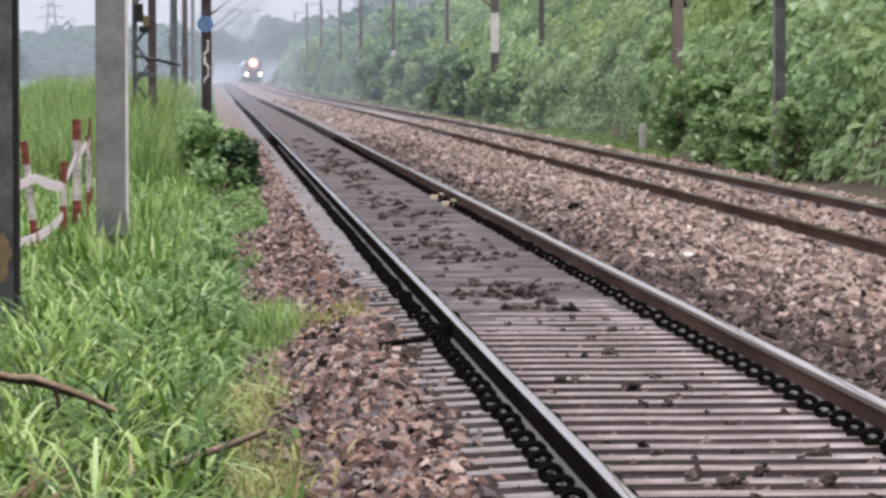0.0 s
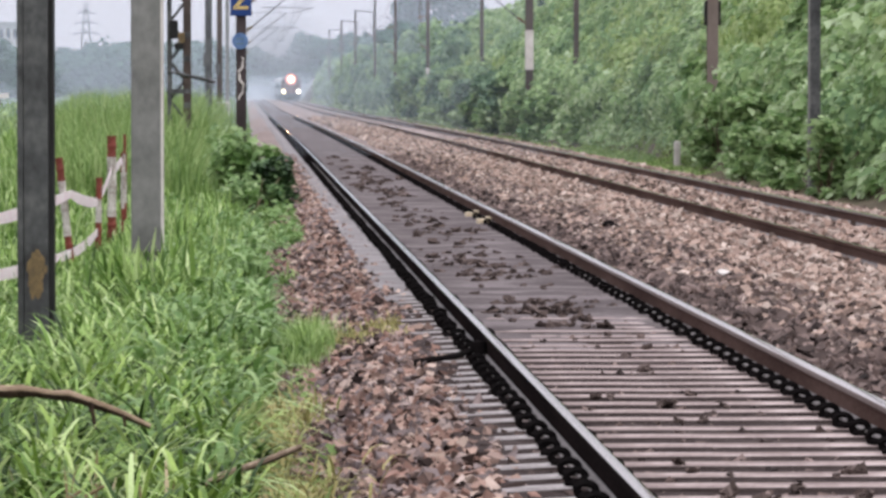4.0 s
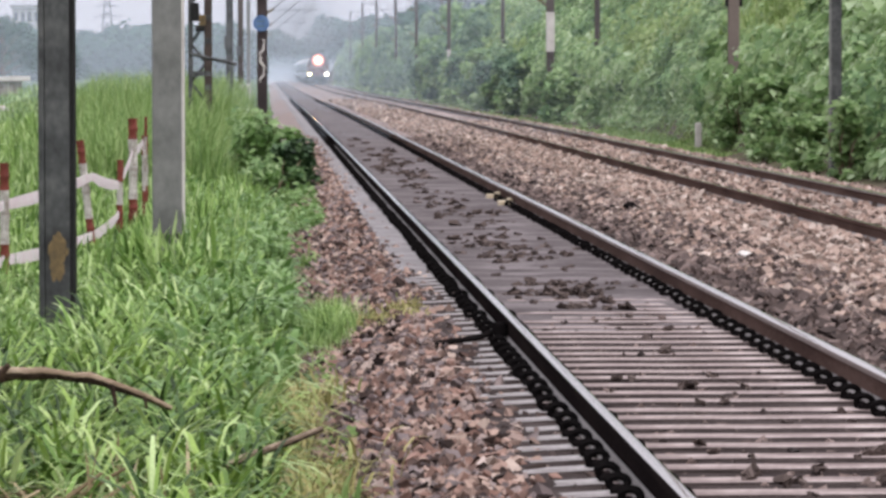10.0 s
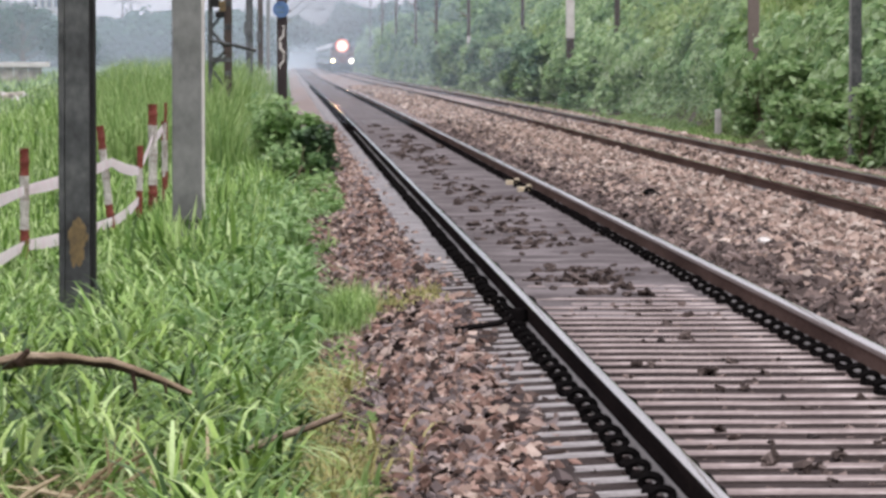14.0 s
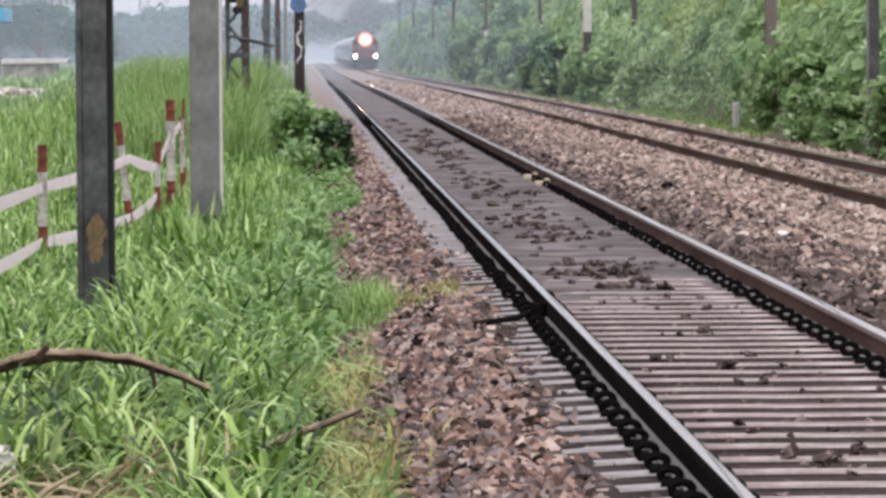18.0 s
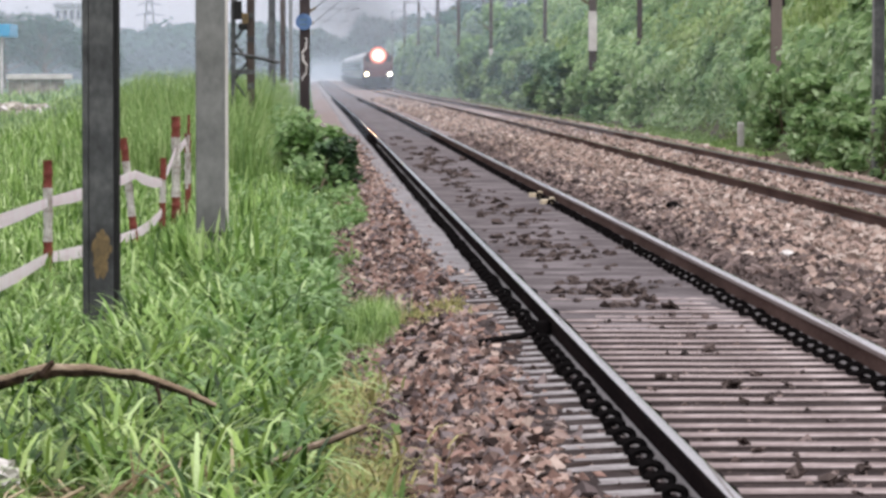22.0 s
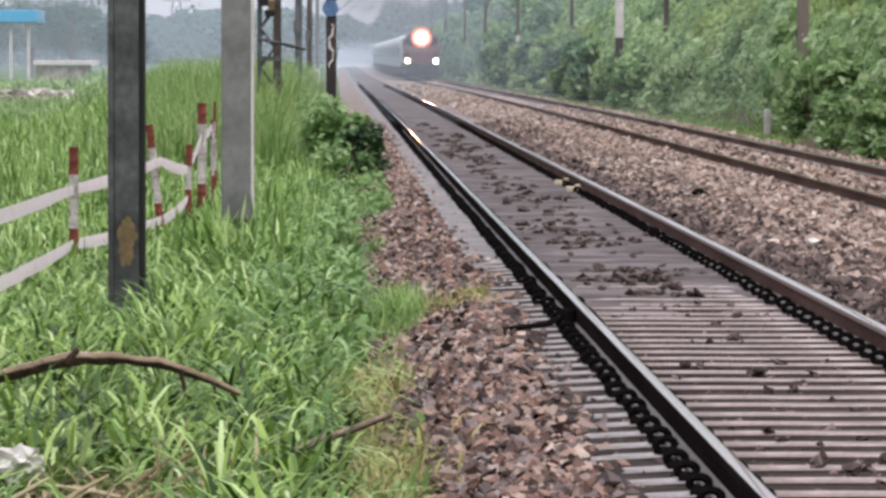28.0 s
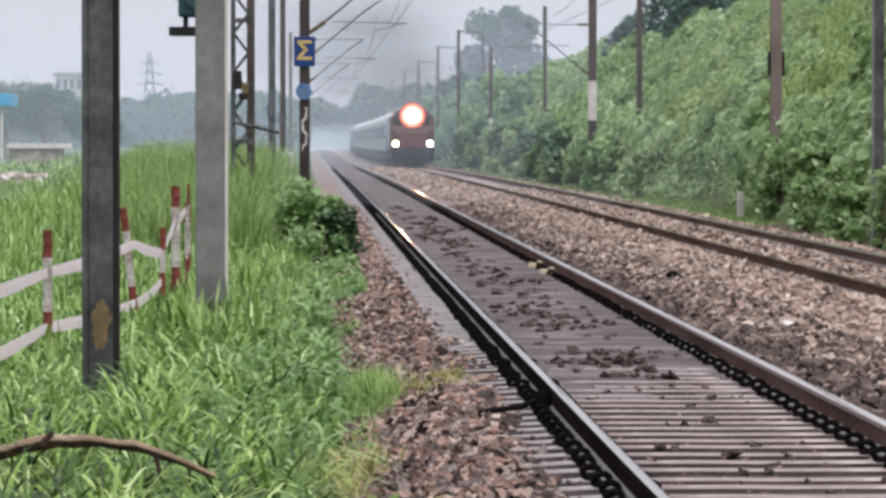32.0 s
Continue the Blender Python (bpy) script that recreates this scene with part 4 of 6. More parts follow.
def bank_leaves(count, y0, y1, size, power=1.0, x1=CREST + 1.2, material=None, patchy=0.0):
    y = y0 + (y1 - y0) * rng.random(count) ** power
    x = 11.2 + (x1 - 11.2) * rng.random(count)
    g = np.clip((x - 11.0) / 1.2, 0, 1)
    thick = vnoise(x * 0.9, y * 0.45, 15)
    z = lay(x, y) + (lump(x, y) - 0.2) * g + rng.uniform(-0.05, 0.35, count) * (0.3 + thick)
    k = thick + 0.25 * rng.random(count) > 0.22
    if patchy:
        k = vnoise(x * 0.55 + 0.08 * y, y * 0.14, 23) + 0.12 * rng.random(count) > patchy
        z = z + 0.15
    p = np.stack([x - 0.4 * lump(x, y) * np.clip((x - 11.3) / 2.5, 0, 1), y, z], 1)[k]
    p = p[~clearing(p[:, 0], p[:, 1])]
    leaf_cloud("creepers", p, size * rng.uniform(0.5, 1.5, len(p)), material or LEAVES, None, 0.75, "darker leafy scrub in patches on the bank" if patchy else "dense green creepers and shrubs covering the bank", "shrubs", face=0.6)


def turned_out(normal):
    """Turns that lay a leaf's flat side along the given directions, with any spin."""
    n = normal / np.linalg.norm(normal, axis=1)[:, None]
    t = rng.normal(0, 1, n.shape)
    t -= n * (t * n).sum(1)[:, None]
    t /= np.linalg.norm(t, axis=1)[:, None]
    return np.stack([t, np.cross(n, t), n], 2)


def mounds(count, y0, y1, r0, r1, per, size, material, label, power=1.0, low=0.0, high=1.0):
    """Rounded masses of foliage lying against the bank."""
    y = y0 + (y1 - y0) * rng.random(count) ** power
    u = low + (high - low) * rng.random(count)
    x = 11.9 + (CREST - 0.2 - 11.9) * u
    r = rng.uniform(r0, r1, count) * (0.75 + 0.35 * (1 - u))
    c = np.stack([x, y, lay(x, y) + 0.35 + 0.2 * r], 1)
    d = rng.normal(0, 1, (count, per, 3)) + np.array([-0.55, -0.75, 0.55])
    d /= np.linalg.norm(d, axis=2)[:, :, None]
    rough = 1 + 0.22 * np.sin(d[:, :, :1] * 7 + rng.uniform(0, 6, (count, 1, 1))) * np.sin(d[:, :, 2:] * 6 + rng.uniform(0, 6, (count, 1, 1)))
    p = c[:, None, :] + d * rough * r[:, None, None] * np.array([0.9, 1.5, 0.85]) * rng.uniform(0.72, 1.05, (count, per, 1))
    p, d = p.reshape(-1, 3), d.reshape(-1, 3)
    k = (p[:, 2] > -0.45 - sag(p[:, 1])) & ~clearing(p[:, 0], p[:, 1])
    p, d = p[k], d[k]
    v, f = spread(LEAF_V, LEAF_F, p, turned_out(d + rng.normal(0, 0.3, d.shape)), np.repeat((size * rng.uniform(0.55, 1.5, len(p)))[:, None], 3, 1))
    return tagged(link("creepers", array_mesh("creepers", v, f), material), label, "shrubs", kind="stuff")


bank_leaves(40000, 58, 150, 0.22)
bank_leaves(36000, 145, 290, 0.32)
bank_leaves(36000, 285, 760, 0.5)
mounds(95, 60, 150, 0.6, 1.25, 330, 0.25, LEAVES, "rounded green bushes heaped on the bank")
mounds(60, 60, 150, 0.5, 1.1, 330, 0.24, YOUNG_LEAVES, "pale young scrub on the bank", low=0.15)
mounds(46, 60, 150, 0.5, 1.0, 330, 0.22, DARK_LEAVES, "dark leafy scrub on the bank")
# Dark-coloured mounds stand in for the shade of hollows, here and below.
mounds(16, 62, 100, 0.5, 0.95, 300, 0.2, HOLLOW_LEAVES, "leaf mounds coloured dark to stand for shaded hollows", low=0.35, high=0.85)
mounds(34, 104, 175, 0.9, 1.5, 420, 0.2, YOUNG_LEAVES, "patches of bright yellow-green scrub on the bank", low=0.3, high=0.95)
mounds(26, 104, 230, 0.45, 0.9, 260, 0.22, HOLLOW_LEAVES, "leaf mounds coloured dark to stand for shaded hollows", low=0.0, high=0.7)
mounds(110, 145, 300, 0.8, 1.6, 300, 0.3, LEAVES, "rounded green bushes heaped on the bank", 1.1)
mounds(50, 145, 300, 0.7, 1.4, 260, 0.3, YOUNG_LEAVES, "pale young scrub on the bank", 1.1, low=0.2)
mounds(75, 145, 300, 0.7, 1.5, 280, 0.29, DARK_LEAVES, "dark leafy scrub on the bank", 1.1, low=0.1, high=0.85)
mounds(120, 290, 700, 1.0, 2.2, 190, 0.48, HAZY_SCRUB, "rounded green bushes heaped on the bank", 1.2)
mounds(110, 290, 700, 1.0, 2.2, 190, 0.46, DARK_LEAVES, "dark leafy scrub on the bank", 1.2)


def thicket(count, y0, y1, r0, r1, per, size, material, label):
    """Tall hazy scrub that crowds the foot of the bank."""
    y = rng.uniform(y0, y1, count)
    x = 11.9 + 1.9 * rng.random(count)
    z = lay(x, y) + 4.4 * rng.random(count) ** 1.2 * (0.5 + 0.5 * vnoise(y * 0.06, y * 0.01, 29))
    d = rng.normal(0, 1, (count, per, 3)) + np.array([-0.4, -0.75, 0.5])
    d /= np.linalg.norm(d, axis=2)[:, :, None]
    p = np.stack([x, y, z], 1)[:, None, :] + d * rng.uniform(r0, r1, (count, 1, 1)) * np.array([0.75, 1.3, 0.9]) * rng.uniform(0.7, 1.1, (count, per, 1))
    p, d = p.reshape(-1, 3), d.reshape(-1, 3)
    k = p[:, 2] > -0.45 - sag(p[:, 1])
    p, d = p[k], d[k]
    v, f = spread(LEAF_V, LEAF_F, p, turned_out(d + rng.normal(0, 0.3, d.shape)), np.repeat((size * rng.uniform(0.55, 1.5, len(p)))[:, None], 3, 1))
    return tagged(link("thicket", array_mesh("thicket", v, f), material), label, "shrubs", kind="stuff")


thicket(40, 265, 420, 0.8, 1.5, 200, 0.4, DARK_LEAVES, "tall dark scrub crowding the foot of the bank")
thicket(75, 265, 430, 0.8, 1.5, 200, 0.4, HAZY_SCRUB, "tall green scrub crowding the foot of the bank")
thicket(75, 400, 720, 1.1, 2.0, 130, 0.6, DARK_LEAVES, "tall dark scrub crowding the foot of the bank")
thicket(115, 400, 720, 1.1, 2.0, 130, 0.6, HAZY_SCRUB, "tall green scrub crowding the foot of the bank")
c = 9000
y = 60 + 75 * rng.random(c) ** 1.3
x = 11.1 + 3.2 * rng.random(c) ** 1.5
k = (vnoise(x * 0.8, y * 0.35, 17) > 0.5) & ~clearing(x - 0.4, y)
x, y = x[k], y[k]
g = np.clip((x - 11.0) / 1.2, 0, 1)
z = lay(x, y) + (lump(x, y) - 0.2) * g + rng.uniform(0.1, 0.5, len(x))
leaf_cloud("creepers", np.stack([x - 0.45 * lump(x, y) * np.clip((x - 11.3) / 2.5, 0, 1), y, z], 1), 0.42 * rng.uniform(0.6, 1.4, len(x)), LEAVES, None, 0.6, "large pale leaves hanging over the foot of the bank", "shrubs", face=0.7)
c = 15000
y = 78 + 110 * rng.random(c) ** 1.2
x = 12.8 + 3.9 * rng.random(c)
k = vnoise(x * 0.45, y * 0.09, 37) > 0.46
x, y = x[k], y[k]
z = lay(x, y) + (lump(x, y) - 0.2) * np.clip((x - 11.0) / 1.2, 0, 1)
blades("bank_grass", x - 0.35, y, z + 0.25, 0.3 + 0.45 * rng.random(len(x)), 0.016 + 0.02 * rng.random(len(x)), YOUNG_LEAVES, "soft yellow-green grass growing between the bushes on the bank", high_lean=1.4)
# darker shrubs at the foot of the bank


def shrub(x, y, w, h, count, size, material, label, category="bush", group="", second=None):
    z0 = float(lay(x, y))
    t = thing("bush", pose(x, y, z0), label, category, group)
    for k in range(6):
        a = k * 1.05
        part("branch", bar([(0, 0, -0.1), (0.2 * w * math.cos(a), 0.2 * w * math.sin(a), h * 0.45), (0.27 * w * math.cos(a + 0.3), 0.27 * w * math.sin(a + 0.3), h * 0.6)], [0.03, 0.02, 0.008], 5), BARK, t)
    for mt, lobes in ((material, 11), (second or material, 9)):
        ps = []
        for k in range(lobes):
            u = rng.uniform(0.05, 0.95)
            a, q = rng.uniform(0, 6.3), rng.uniform(0.1, 0.48) * w * (1.1 - 0.6 * u)
            e = np.array([q * math.cos(a), q * math.sin(a), u * h * 0.9])
            d = rng.normal(0, 1, (count // 20, 3))
            d /= np.linalg.norm(d, axis=1)[:, None]
            ps.append(e + d * (rng.random((len(d), 1)) ** 0.5 * rng.uniform(0.1, 0.24) * w))
        p = np.concatenate(ps)
        p[:, 2] = np.maximum(p[:, 2], 0.02)
        leaf_cloud("foliage", p, size * rng.uniform(0.6, 1.4, len(p)), mt, t)
    return t


shrub(-0.08, 76.5, 1.9, 1.5, 2600, 0.15, LEAVES, "leafy bright green bush in the tall grass", second=WEED)
# The shaded hole low in the bush is put into these leaves' colour.
shrub(0.36, 73.6, 1.05, 1.1, 1900, 0.13, HOLLOW_LEAVES, "dense green bush at the ballast's edge, leaves darkened for shade", second=DARK_LEAVES)
shrub(-0.05, 70, 1.2, 0.75, 900, 0.12, WEED, "low leafy bush spreading at the edge of the stones", second=LEAVES)
for x, y, w, h in ((11.5, 92, 1.8, 1.5), (11.6, 99, 2.0, 1.7), (12.6, 120, 1.8, 1.3), (11.6, 150, 2.0, 1.6), (11.4, 166, 2.4, 2.0), (11.6, 180, 2.6, 2.3), (11.5, 194, 3.0, 2.6), (11.6, 209, 3.0, 2.8),
                   (11.5, 224, 3.0, 2.4), (11.7, 240, 3.2, 3.0), (11.6, 262, 3.4, 2.8), (11.7, 290, 3.6, 3.2), (11.8, 320, 3.6, 3.2)):
    shrub(x, y, w, h, 2800, 0.2 + 0.0006 * y, LEAVES if y < 110 else DARK_LEAVES if y < 185 else HAZY_SCRUB, "leafy dark green shrub at the foot of the bank", "bush", "shrubs along the bank", LEAVES)


for x, y, w, h in ((10.75, 81.6, 1.3, 1.6), (10.7, 87, 1.3, 1.1), (11.5, 106.2, 1.7, 1.9), (10.9, 96, 1.4, 1.3)):
    shrub(x, y, w, h, 1400, 0.2, LEAVES, "bright leafy shrub at the foot of a steel pole", "bush", "shrubs along the bank", LEAVES)


def weeds(x, y, count):
    t = thing("weed", pose(x, y, float(lay(x, y))), "broad-leaved weed growing among the grass", "plant", "broad-leaved weeds")
    for k in range(3):
        part("stem", bar([(0, 0, -0.05), (0.05 * math.cos(k * 2), 0.05 * math.sin(k * 2), 0.3), (0.16 * math.cos(k * 2), 0.16 * math.sin(k * 2), 0.55)], [0.008, 0.006, 0.003], 5), WEED, t)
    p = np.stack([rng.normal(0, 0.17, count), rng.normal(0, 0.2, count), rng.uniform(0.15, 0.5, count)], 1)
    leaf_cloud("foliage", p, rng.uniform(0.05, 0.13, count), WEED, t, 0.7)


def edge_leaves(count, y0, y1, x0, x1, size, material, label, lift):
    x, y = rng.uniform(x0, x1, count), rng.uniform(y0, y1, count)
    k = fbm(x * 1.6, y * 0.5, 83) > 0.5
    x, y = x[k], y[k]
    leaf_cloud("ground_leaves", np.stack([x, y, lay(x, y) + lift * rng.random(len(x))], 1), size * rng.uniform(0.5, 1.5, len(x)), material, None, 0.8, label, "weeds")


edge_leaves(1500, 17, 24, -0.1, 0.5, 0.055, STRAW, "brown dead leaves and straw at the edge of the stones", 0.1)
edge_leaves(1600, 17, 34, 0.05, 0.5, 0.05, TALL, "small yellow-green weeds at the edge of the stones", 0.12)
edge_leaves(1600, 56, 73, 0.2, 0.75, 0.1, WEED, "low weeds spreading over the stones below the bush", 0.2)


def arching_weeds(count, y0, y1, x0, x1, h, w, label):
    """Creeping weeds with broad leaves that arch over and hang."""
    x, y = rng.uniform(x0, x1, count), rng.uniform(y0, y1, count)
    k = fbm(x * 1.6, y * 0.5, 83) > 0.46
    x, y = x[k], y[k]
    n = len(x)
    blades("arching_weeds", x, y, lay(x, y) + 0.3 * rng.random(n), h * rng.uniform(0.6, 1.3, n), w * rng.uniform(0.6, 1.3, n), WEED, label, low_lean=1.1, high_lean=2.3)


arching_weeds(2600, 40, 64, -1.1, 0.2, 0.3, 0.075, "broad arching leaves of creeping weeds in the grass")
arching_weeds(2600, 29, 42, -0.75, 0.22, 0.26, 0.055, "broad arching leaves of creeping weeds in the grass")
arching_weeds(500, 22.5, 31, -0.8, 0.1, 0.22, 0.035, "arching leaves of weeds among the near grass")
for k in range(34):
    y = rng.uniform(28, 68)
    weeds(rng.uniform(-0.017 * y - 0.1, 0.15), y, 46)

# ---- posts, masts and signals ----
def ibeam(w, d, t, z0, z1):
    """Steel joist: web across, flanges facing along the line."""
    o = [(-w / 2, -d / 2), (w / 2, -d / 2), (w / 2, -d / 2 + t), (t / 2, -d / 2 + t), (t / 2, d / 2 - t), (w / 2, d / 2 - t),
         (w / 2, d / 2), (-w / 2, d / 2), (-w / 2, d / 2 - t), (-t / 2, d / 2 - t), (-t / 2, -d / 2 + t), (-w / 2, -d / 2 + t)]
    bm = bmesh.new()
    a, b = [bm.verts.new((x, y, z0)) for x, y in o], [bm.verts.new((x, y, z1)) for x, y in o]
    for k in range(12):
        bm.faces.new((a[k], a[(k + 1) % 12], b[(k + 1) % 12], b[k]))
    bm.faces.new(a[::-1]), bm.faces.new(b)
    return bm


p1 = thing("steel_mast", pose(-1.69, 36, float(lay(-1.69, 36))), "dark weathered steel mast with an ochre rust patch in the grass", "mast", "trackside masts")
part("web", boxed(-0.1, 0.105, -0.13, 0.13, -0.4, 9.5, 0.01), STEEL_DARK, p1)
part("flange", boxed(-0.148, -0.1, -0.15, 0.15, -0.4, 9.5, 0.012), STEEL_DARK, p1)
part("flange", boxed(0.105, 0.148, -0.12, 0.18, -0.4, 9.5, 0.012), BLACK_PAINT, p1, "near-black flange")
bm = bmesh.new()
spots = random.Random(5)
for k in range(70):
    dx, z = spots.gauss(0.01, 0.032), 0.5 + 0.34 * spots.random()
    if abs(dx) < 0.07 * math.sin(math.pi * min(max((z - 0.44) / 0.46, 0), 1)) + 0.01:
        bmesh.ops.create_icosphere(bm, subdivisions=1, radius=1, matrix=Matrix.Translation((dx, -0.13, z)) @ Matrix.Diagonal((spots.uniform(0.012, 0.03), 0.003, spots.uniform(0.025, 0.07), 1)))
tagged(part("rust_patch", bm, RUST_PATCH, p1, "ochre rust and lichen patch"), kind="stuff")

p2 = thing("concrete_post", pose(-0.92, 42, float(lay(-0.92, 42))), "thick pale grey concrete post standing in grass", "post", "trackside masts")
part("shaft", boxed(-0.152, 0.15, -0.15, 0.15, 0.62, 9.5, 0.02), STEEL_GREY, p2)
# Added pale strip: the bright outline along this edge, put in as colour.
part("outline_strip", boxed(0.128, 0.155, -0.158, 0.1, 0.66, 9.5, 0.005), WHITE_PAINT, p2, "paler edge")
part("foot", boxed(-0.08, 0.1, -0.08, 0.08, -0.4, 0.63), STEEL_GREY, p2)

# lattice mast
lat = thing("lattice_mast", pose(-1.42, 95, float(lay(-1.42, 95))), "tall dark lattice mast of riveted steel angles", "mast", "trackside masts")
part("leg", ibeam(0.17, 0.2, 0.02, -0.5, 9.5), STEEL_RUST, lat).location = (0.17, 0, 0)
part("leg", ibeam(0.1, 0.2, 0.015, -0.5, 9.5), STEEL_DARK, lat).location = (-0.21, 0, 0)
for k in range(22):
    z = 0.15 + k * 0.42
    a, b = (-0.2, 0.12) if k % 2 else (0.12, -0.2)
    part("brace", bar([(a, 0, z), (b, 0, z + 0.42)], 0.034, 6), STEEL_DARK, lat)
for z in (1.6, 4.2, 5.4):
    part("batten", boxed(-0.24, 0.24, -0.11, -0.09, z - 0.05, z + 0.05), STEEL_DARK, lat)
for k in range(16):
    z = 0.3 + 0.5 * k
    part("rivet_plate", boxed(0.1, 0.24, -0.115, -0.095, z - 0.06, z + 0.06, 0.008), STEEL_DARK if k % 3 else STEEL_RUST, lat)
part("junction_box", boxed(-0.2, -0.02, -0.22, -0.1, 2.72, 3.12, 0.02), BLACK_PAINT, lat, "small black junction box")
part("junction_box", boxed(-0.02, 0.12, -0.2, -0.1, 2.62, 2.86, 0.02), RUST_PATCH, lat, "rusty bracket")
part("junction_box", boxed(-0.1, 0.1, -0.2, -0.1, 2.5, 2.64, 0.02), BLACK_PAINT, lat, "small black junction box")
part("cross_arm", bar([(-0.22, -0.1, 2.02), (0.2, -0.1, 1.93), (0.62, 0.3, 1.83), (0.75, 1.5, 1.8)], 0.04, 6), STEEL_DARK, lat)

# slim masts of the same row
for x, y, w, mat in ((-1.33, 158, 0.25, STEEL_DARK), (-1.27, 213, 0.26, STEEL_RUST)):
    m = thing("slim_mast", pose(x, y, float(lay(x, y))), "slim dark mast rising out of the grass", "mast", "trackside masts")
    part("shaft", ibeam(w, w, 0.02, -0.5, 9.5), mat, m)
    part("clamp", boxed(-w * 0.75, w * 0.1, -w * 0.7, -w * 0.52, 2.3, 2.8), STEEL_DARK, m)
    if y > 200:
        part("white_base", boxed(-w * 0.6, w * 0.6, -w * 0.6, w * 0.6, -0.3, 0.95, 0.02), WHITE_PAINT, m, "whitewashed foot of the mast")
m = thing("slim_mast", pose(-1.2, 285, float(lay(-1.2, 285))), "thin pale grey mast in the haze", "mast", "trackside masts")
part("shaft", boxed(-0.12, 0.12, -0.12, 0.12, -0.5, 8.6, 0.02), STEEL_GREY, m)
part("white_base", boxed(-0.16, 0.16, -0.16, 0.16, -0.4, 0.85, 0.02), WHITE_PAINT, m, "whitewashed foot of the mast")

# signal
sig = thing("railway_signal", pose(-1.31, 60, float(lay(-1.31, 60))), "teal railway signal head on a post with a ladder platform", "signal")
part("post", bar([(0.1, 0, -0.4), (0.1, 0, 5.6)], 0.07, 12), STEEL_GREY, sig)
part("platform", boxed(-0.58, 0.12, -0.25, 0.25, 3.53, 3.65, 0.01), BLACK_PAINT, sig)
part("bracket", bar([(-0.36, 0, 3.64), (-0.36, 0, 3.82)], 0.035, 8), BLACK_PAINT, sig)
hd = part("signal_head", boxed(-0.46, -0.02, -0.12, 0.16, 3.78, 5.1, 0.04), TEAL_PAINT, sig, "teal signal housing")
for z in (4.02, 4.36, 4.7):
    bm = bar([(-0.24, -0.3, z), (-0.24, -0.1, z)], [0.11, 0.1], 14)
    part("lens_hood", bm, TEAL_PAINT, hd)
part("side_lamp", boxed(-0.54, -0.45, -0.1, 0.06, 4.02, 4.15, 0.01), TEAL_PAINT, hd)


# electrification masts
def insulator(bm, a, b):
    a, b = Vector(a), Vector(b)
    for k in range(6):
        tube(bm, [a.lerp(b, k / 6), a.lerp(b, (k + 0.5) / 6), a.lerp(b, (k + 0.55) / 6), a.lerp(b, (k + 1) / 6)], [0.03, 0.075, 0.075, 0.03], 8)
    return bm


def catenary_mast(x, y, side, label, h=8.2, w=0.22, z0=None, material=STEEL_RUST):
    """side: +1 reaches to the right over its track, -1 to the left."""
    z = float(lay(x, y)) if z0 is None else z0 - float(sag(y))
    t = thing("catenary_mast", pose(x, y, z), label, "mast", "electrification masts")
    part("shaft", ibeam(w, w * 1.2, 0.02, -0.4, h), material, t)
    r = -z
    tip = side * 2.7
    arm = part("bracket_tube", bar([(side * 0.5, 0, r + 4.55), (tip * 0.72, 0, r + 5.75), (tip, 0, r + 6.3)], 0.024, 8), STEEL_DARK, t)
    part("insulator", insulator(bmesh.new(), (side * 0.12, 0, r + 4.28), (side * 0.5, 0, r + 4.55)), RUST_PATCH, arm, "brown ribbed insulator")
    top = part("stay_tube", bar([(side * 0.6, 0, r + 6.3), (tip, 0, r + 6.3)], 0.015, 8), STEEL_DARK, t)
    part("insulator", insulator(bmesh.new(), (side * 0.12, 0, r + 6.3), (side * 0.6, 0, r + 6.3)), RUST_PATCH, top, "brown ribbed insulator")
    part("register_arm", bar([(tip * 0.35, 0, r + 5.45), (tip * 1.25, 0, r + 5.4)], 0.015, 8), STEEL_DARK, t)
    part("steady_arm", bar([(tip * 1.2, 0, r + 5.4), (tip * 0.85, 0, r + 5.15)], 0.014, 6), STEEL_DARK, t)
    return t


sigma = catenary_mast(-0.1, 108, 1, "dark catenary mast with a blue board and painted number", w=0.24, z0=-0.4, material=MAROON_STEEL)
board = part("sign_board", boxed(-0.27, 0.25, -0.2, -0.175, 3.85, 4.58, 0.01), BLUE_PAINT, sigma, "blue enamel board with a yellow sigma")
cu = bpy.data.curves.new("letter", "FONT")
cu.body, cu.size, cu.align_x, cu.align_y, cu.extrude = "\u03a3", 0.62, "CENTER", "CENTER", 0.004
cu.offset = 0.012
cu.materials.append(YELLOW_PAINT)
tx = new("letter_tmp", cu)
me = bpy.data.meshes.new_from_object(tx)
bpy.data.objects.remove(tx)
lt = link("letter", me, YELLOW_PAINT, board, "yellow sigma letter")
lt.matrix_local = pose(-0.01, -0.207, 4.21, 90, 0, 0)
plate = part("number_plate", disc(bmesh.new(), (-0.03, -0.19, 3.24), 0.2, 0.03), PALE_BLUE, sigma, "round blue number plate")
for dz in (0.07, -0.05):
    part("number_bar", boxed(-0.13, 0.05, -0.216, -0.208, 3.22 + dz - 0.014, 3.22 + dz + 0.014), COACH_BAND, plate, "pale bar of writing")
snake = [(0.055 * math.sin(k * 0.62 + 0.3) - 0.01 + 0.02 * math.sin(k * 1.9), -0.145, 2.85 - 0.062 * k) for k in range(18)]
part("painted_mark", bar(snake, [0.02 + 0.018 * math.sin(math.pi * k / 17) for k in range(18)], 6), WHITE_PAINT, sigma, "white wavy painted stroke")
for y in (142, 205, 270, 340):
    catenary_mast(-0.2, y, 1, "brown catenary mast carrying the wires over the near track", z0=-0.4)

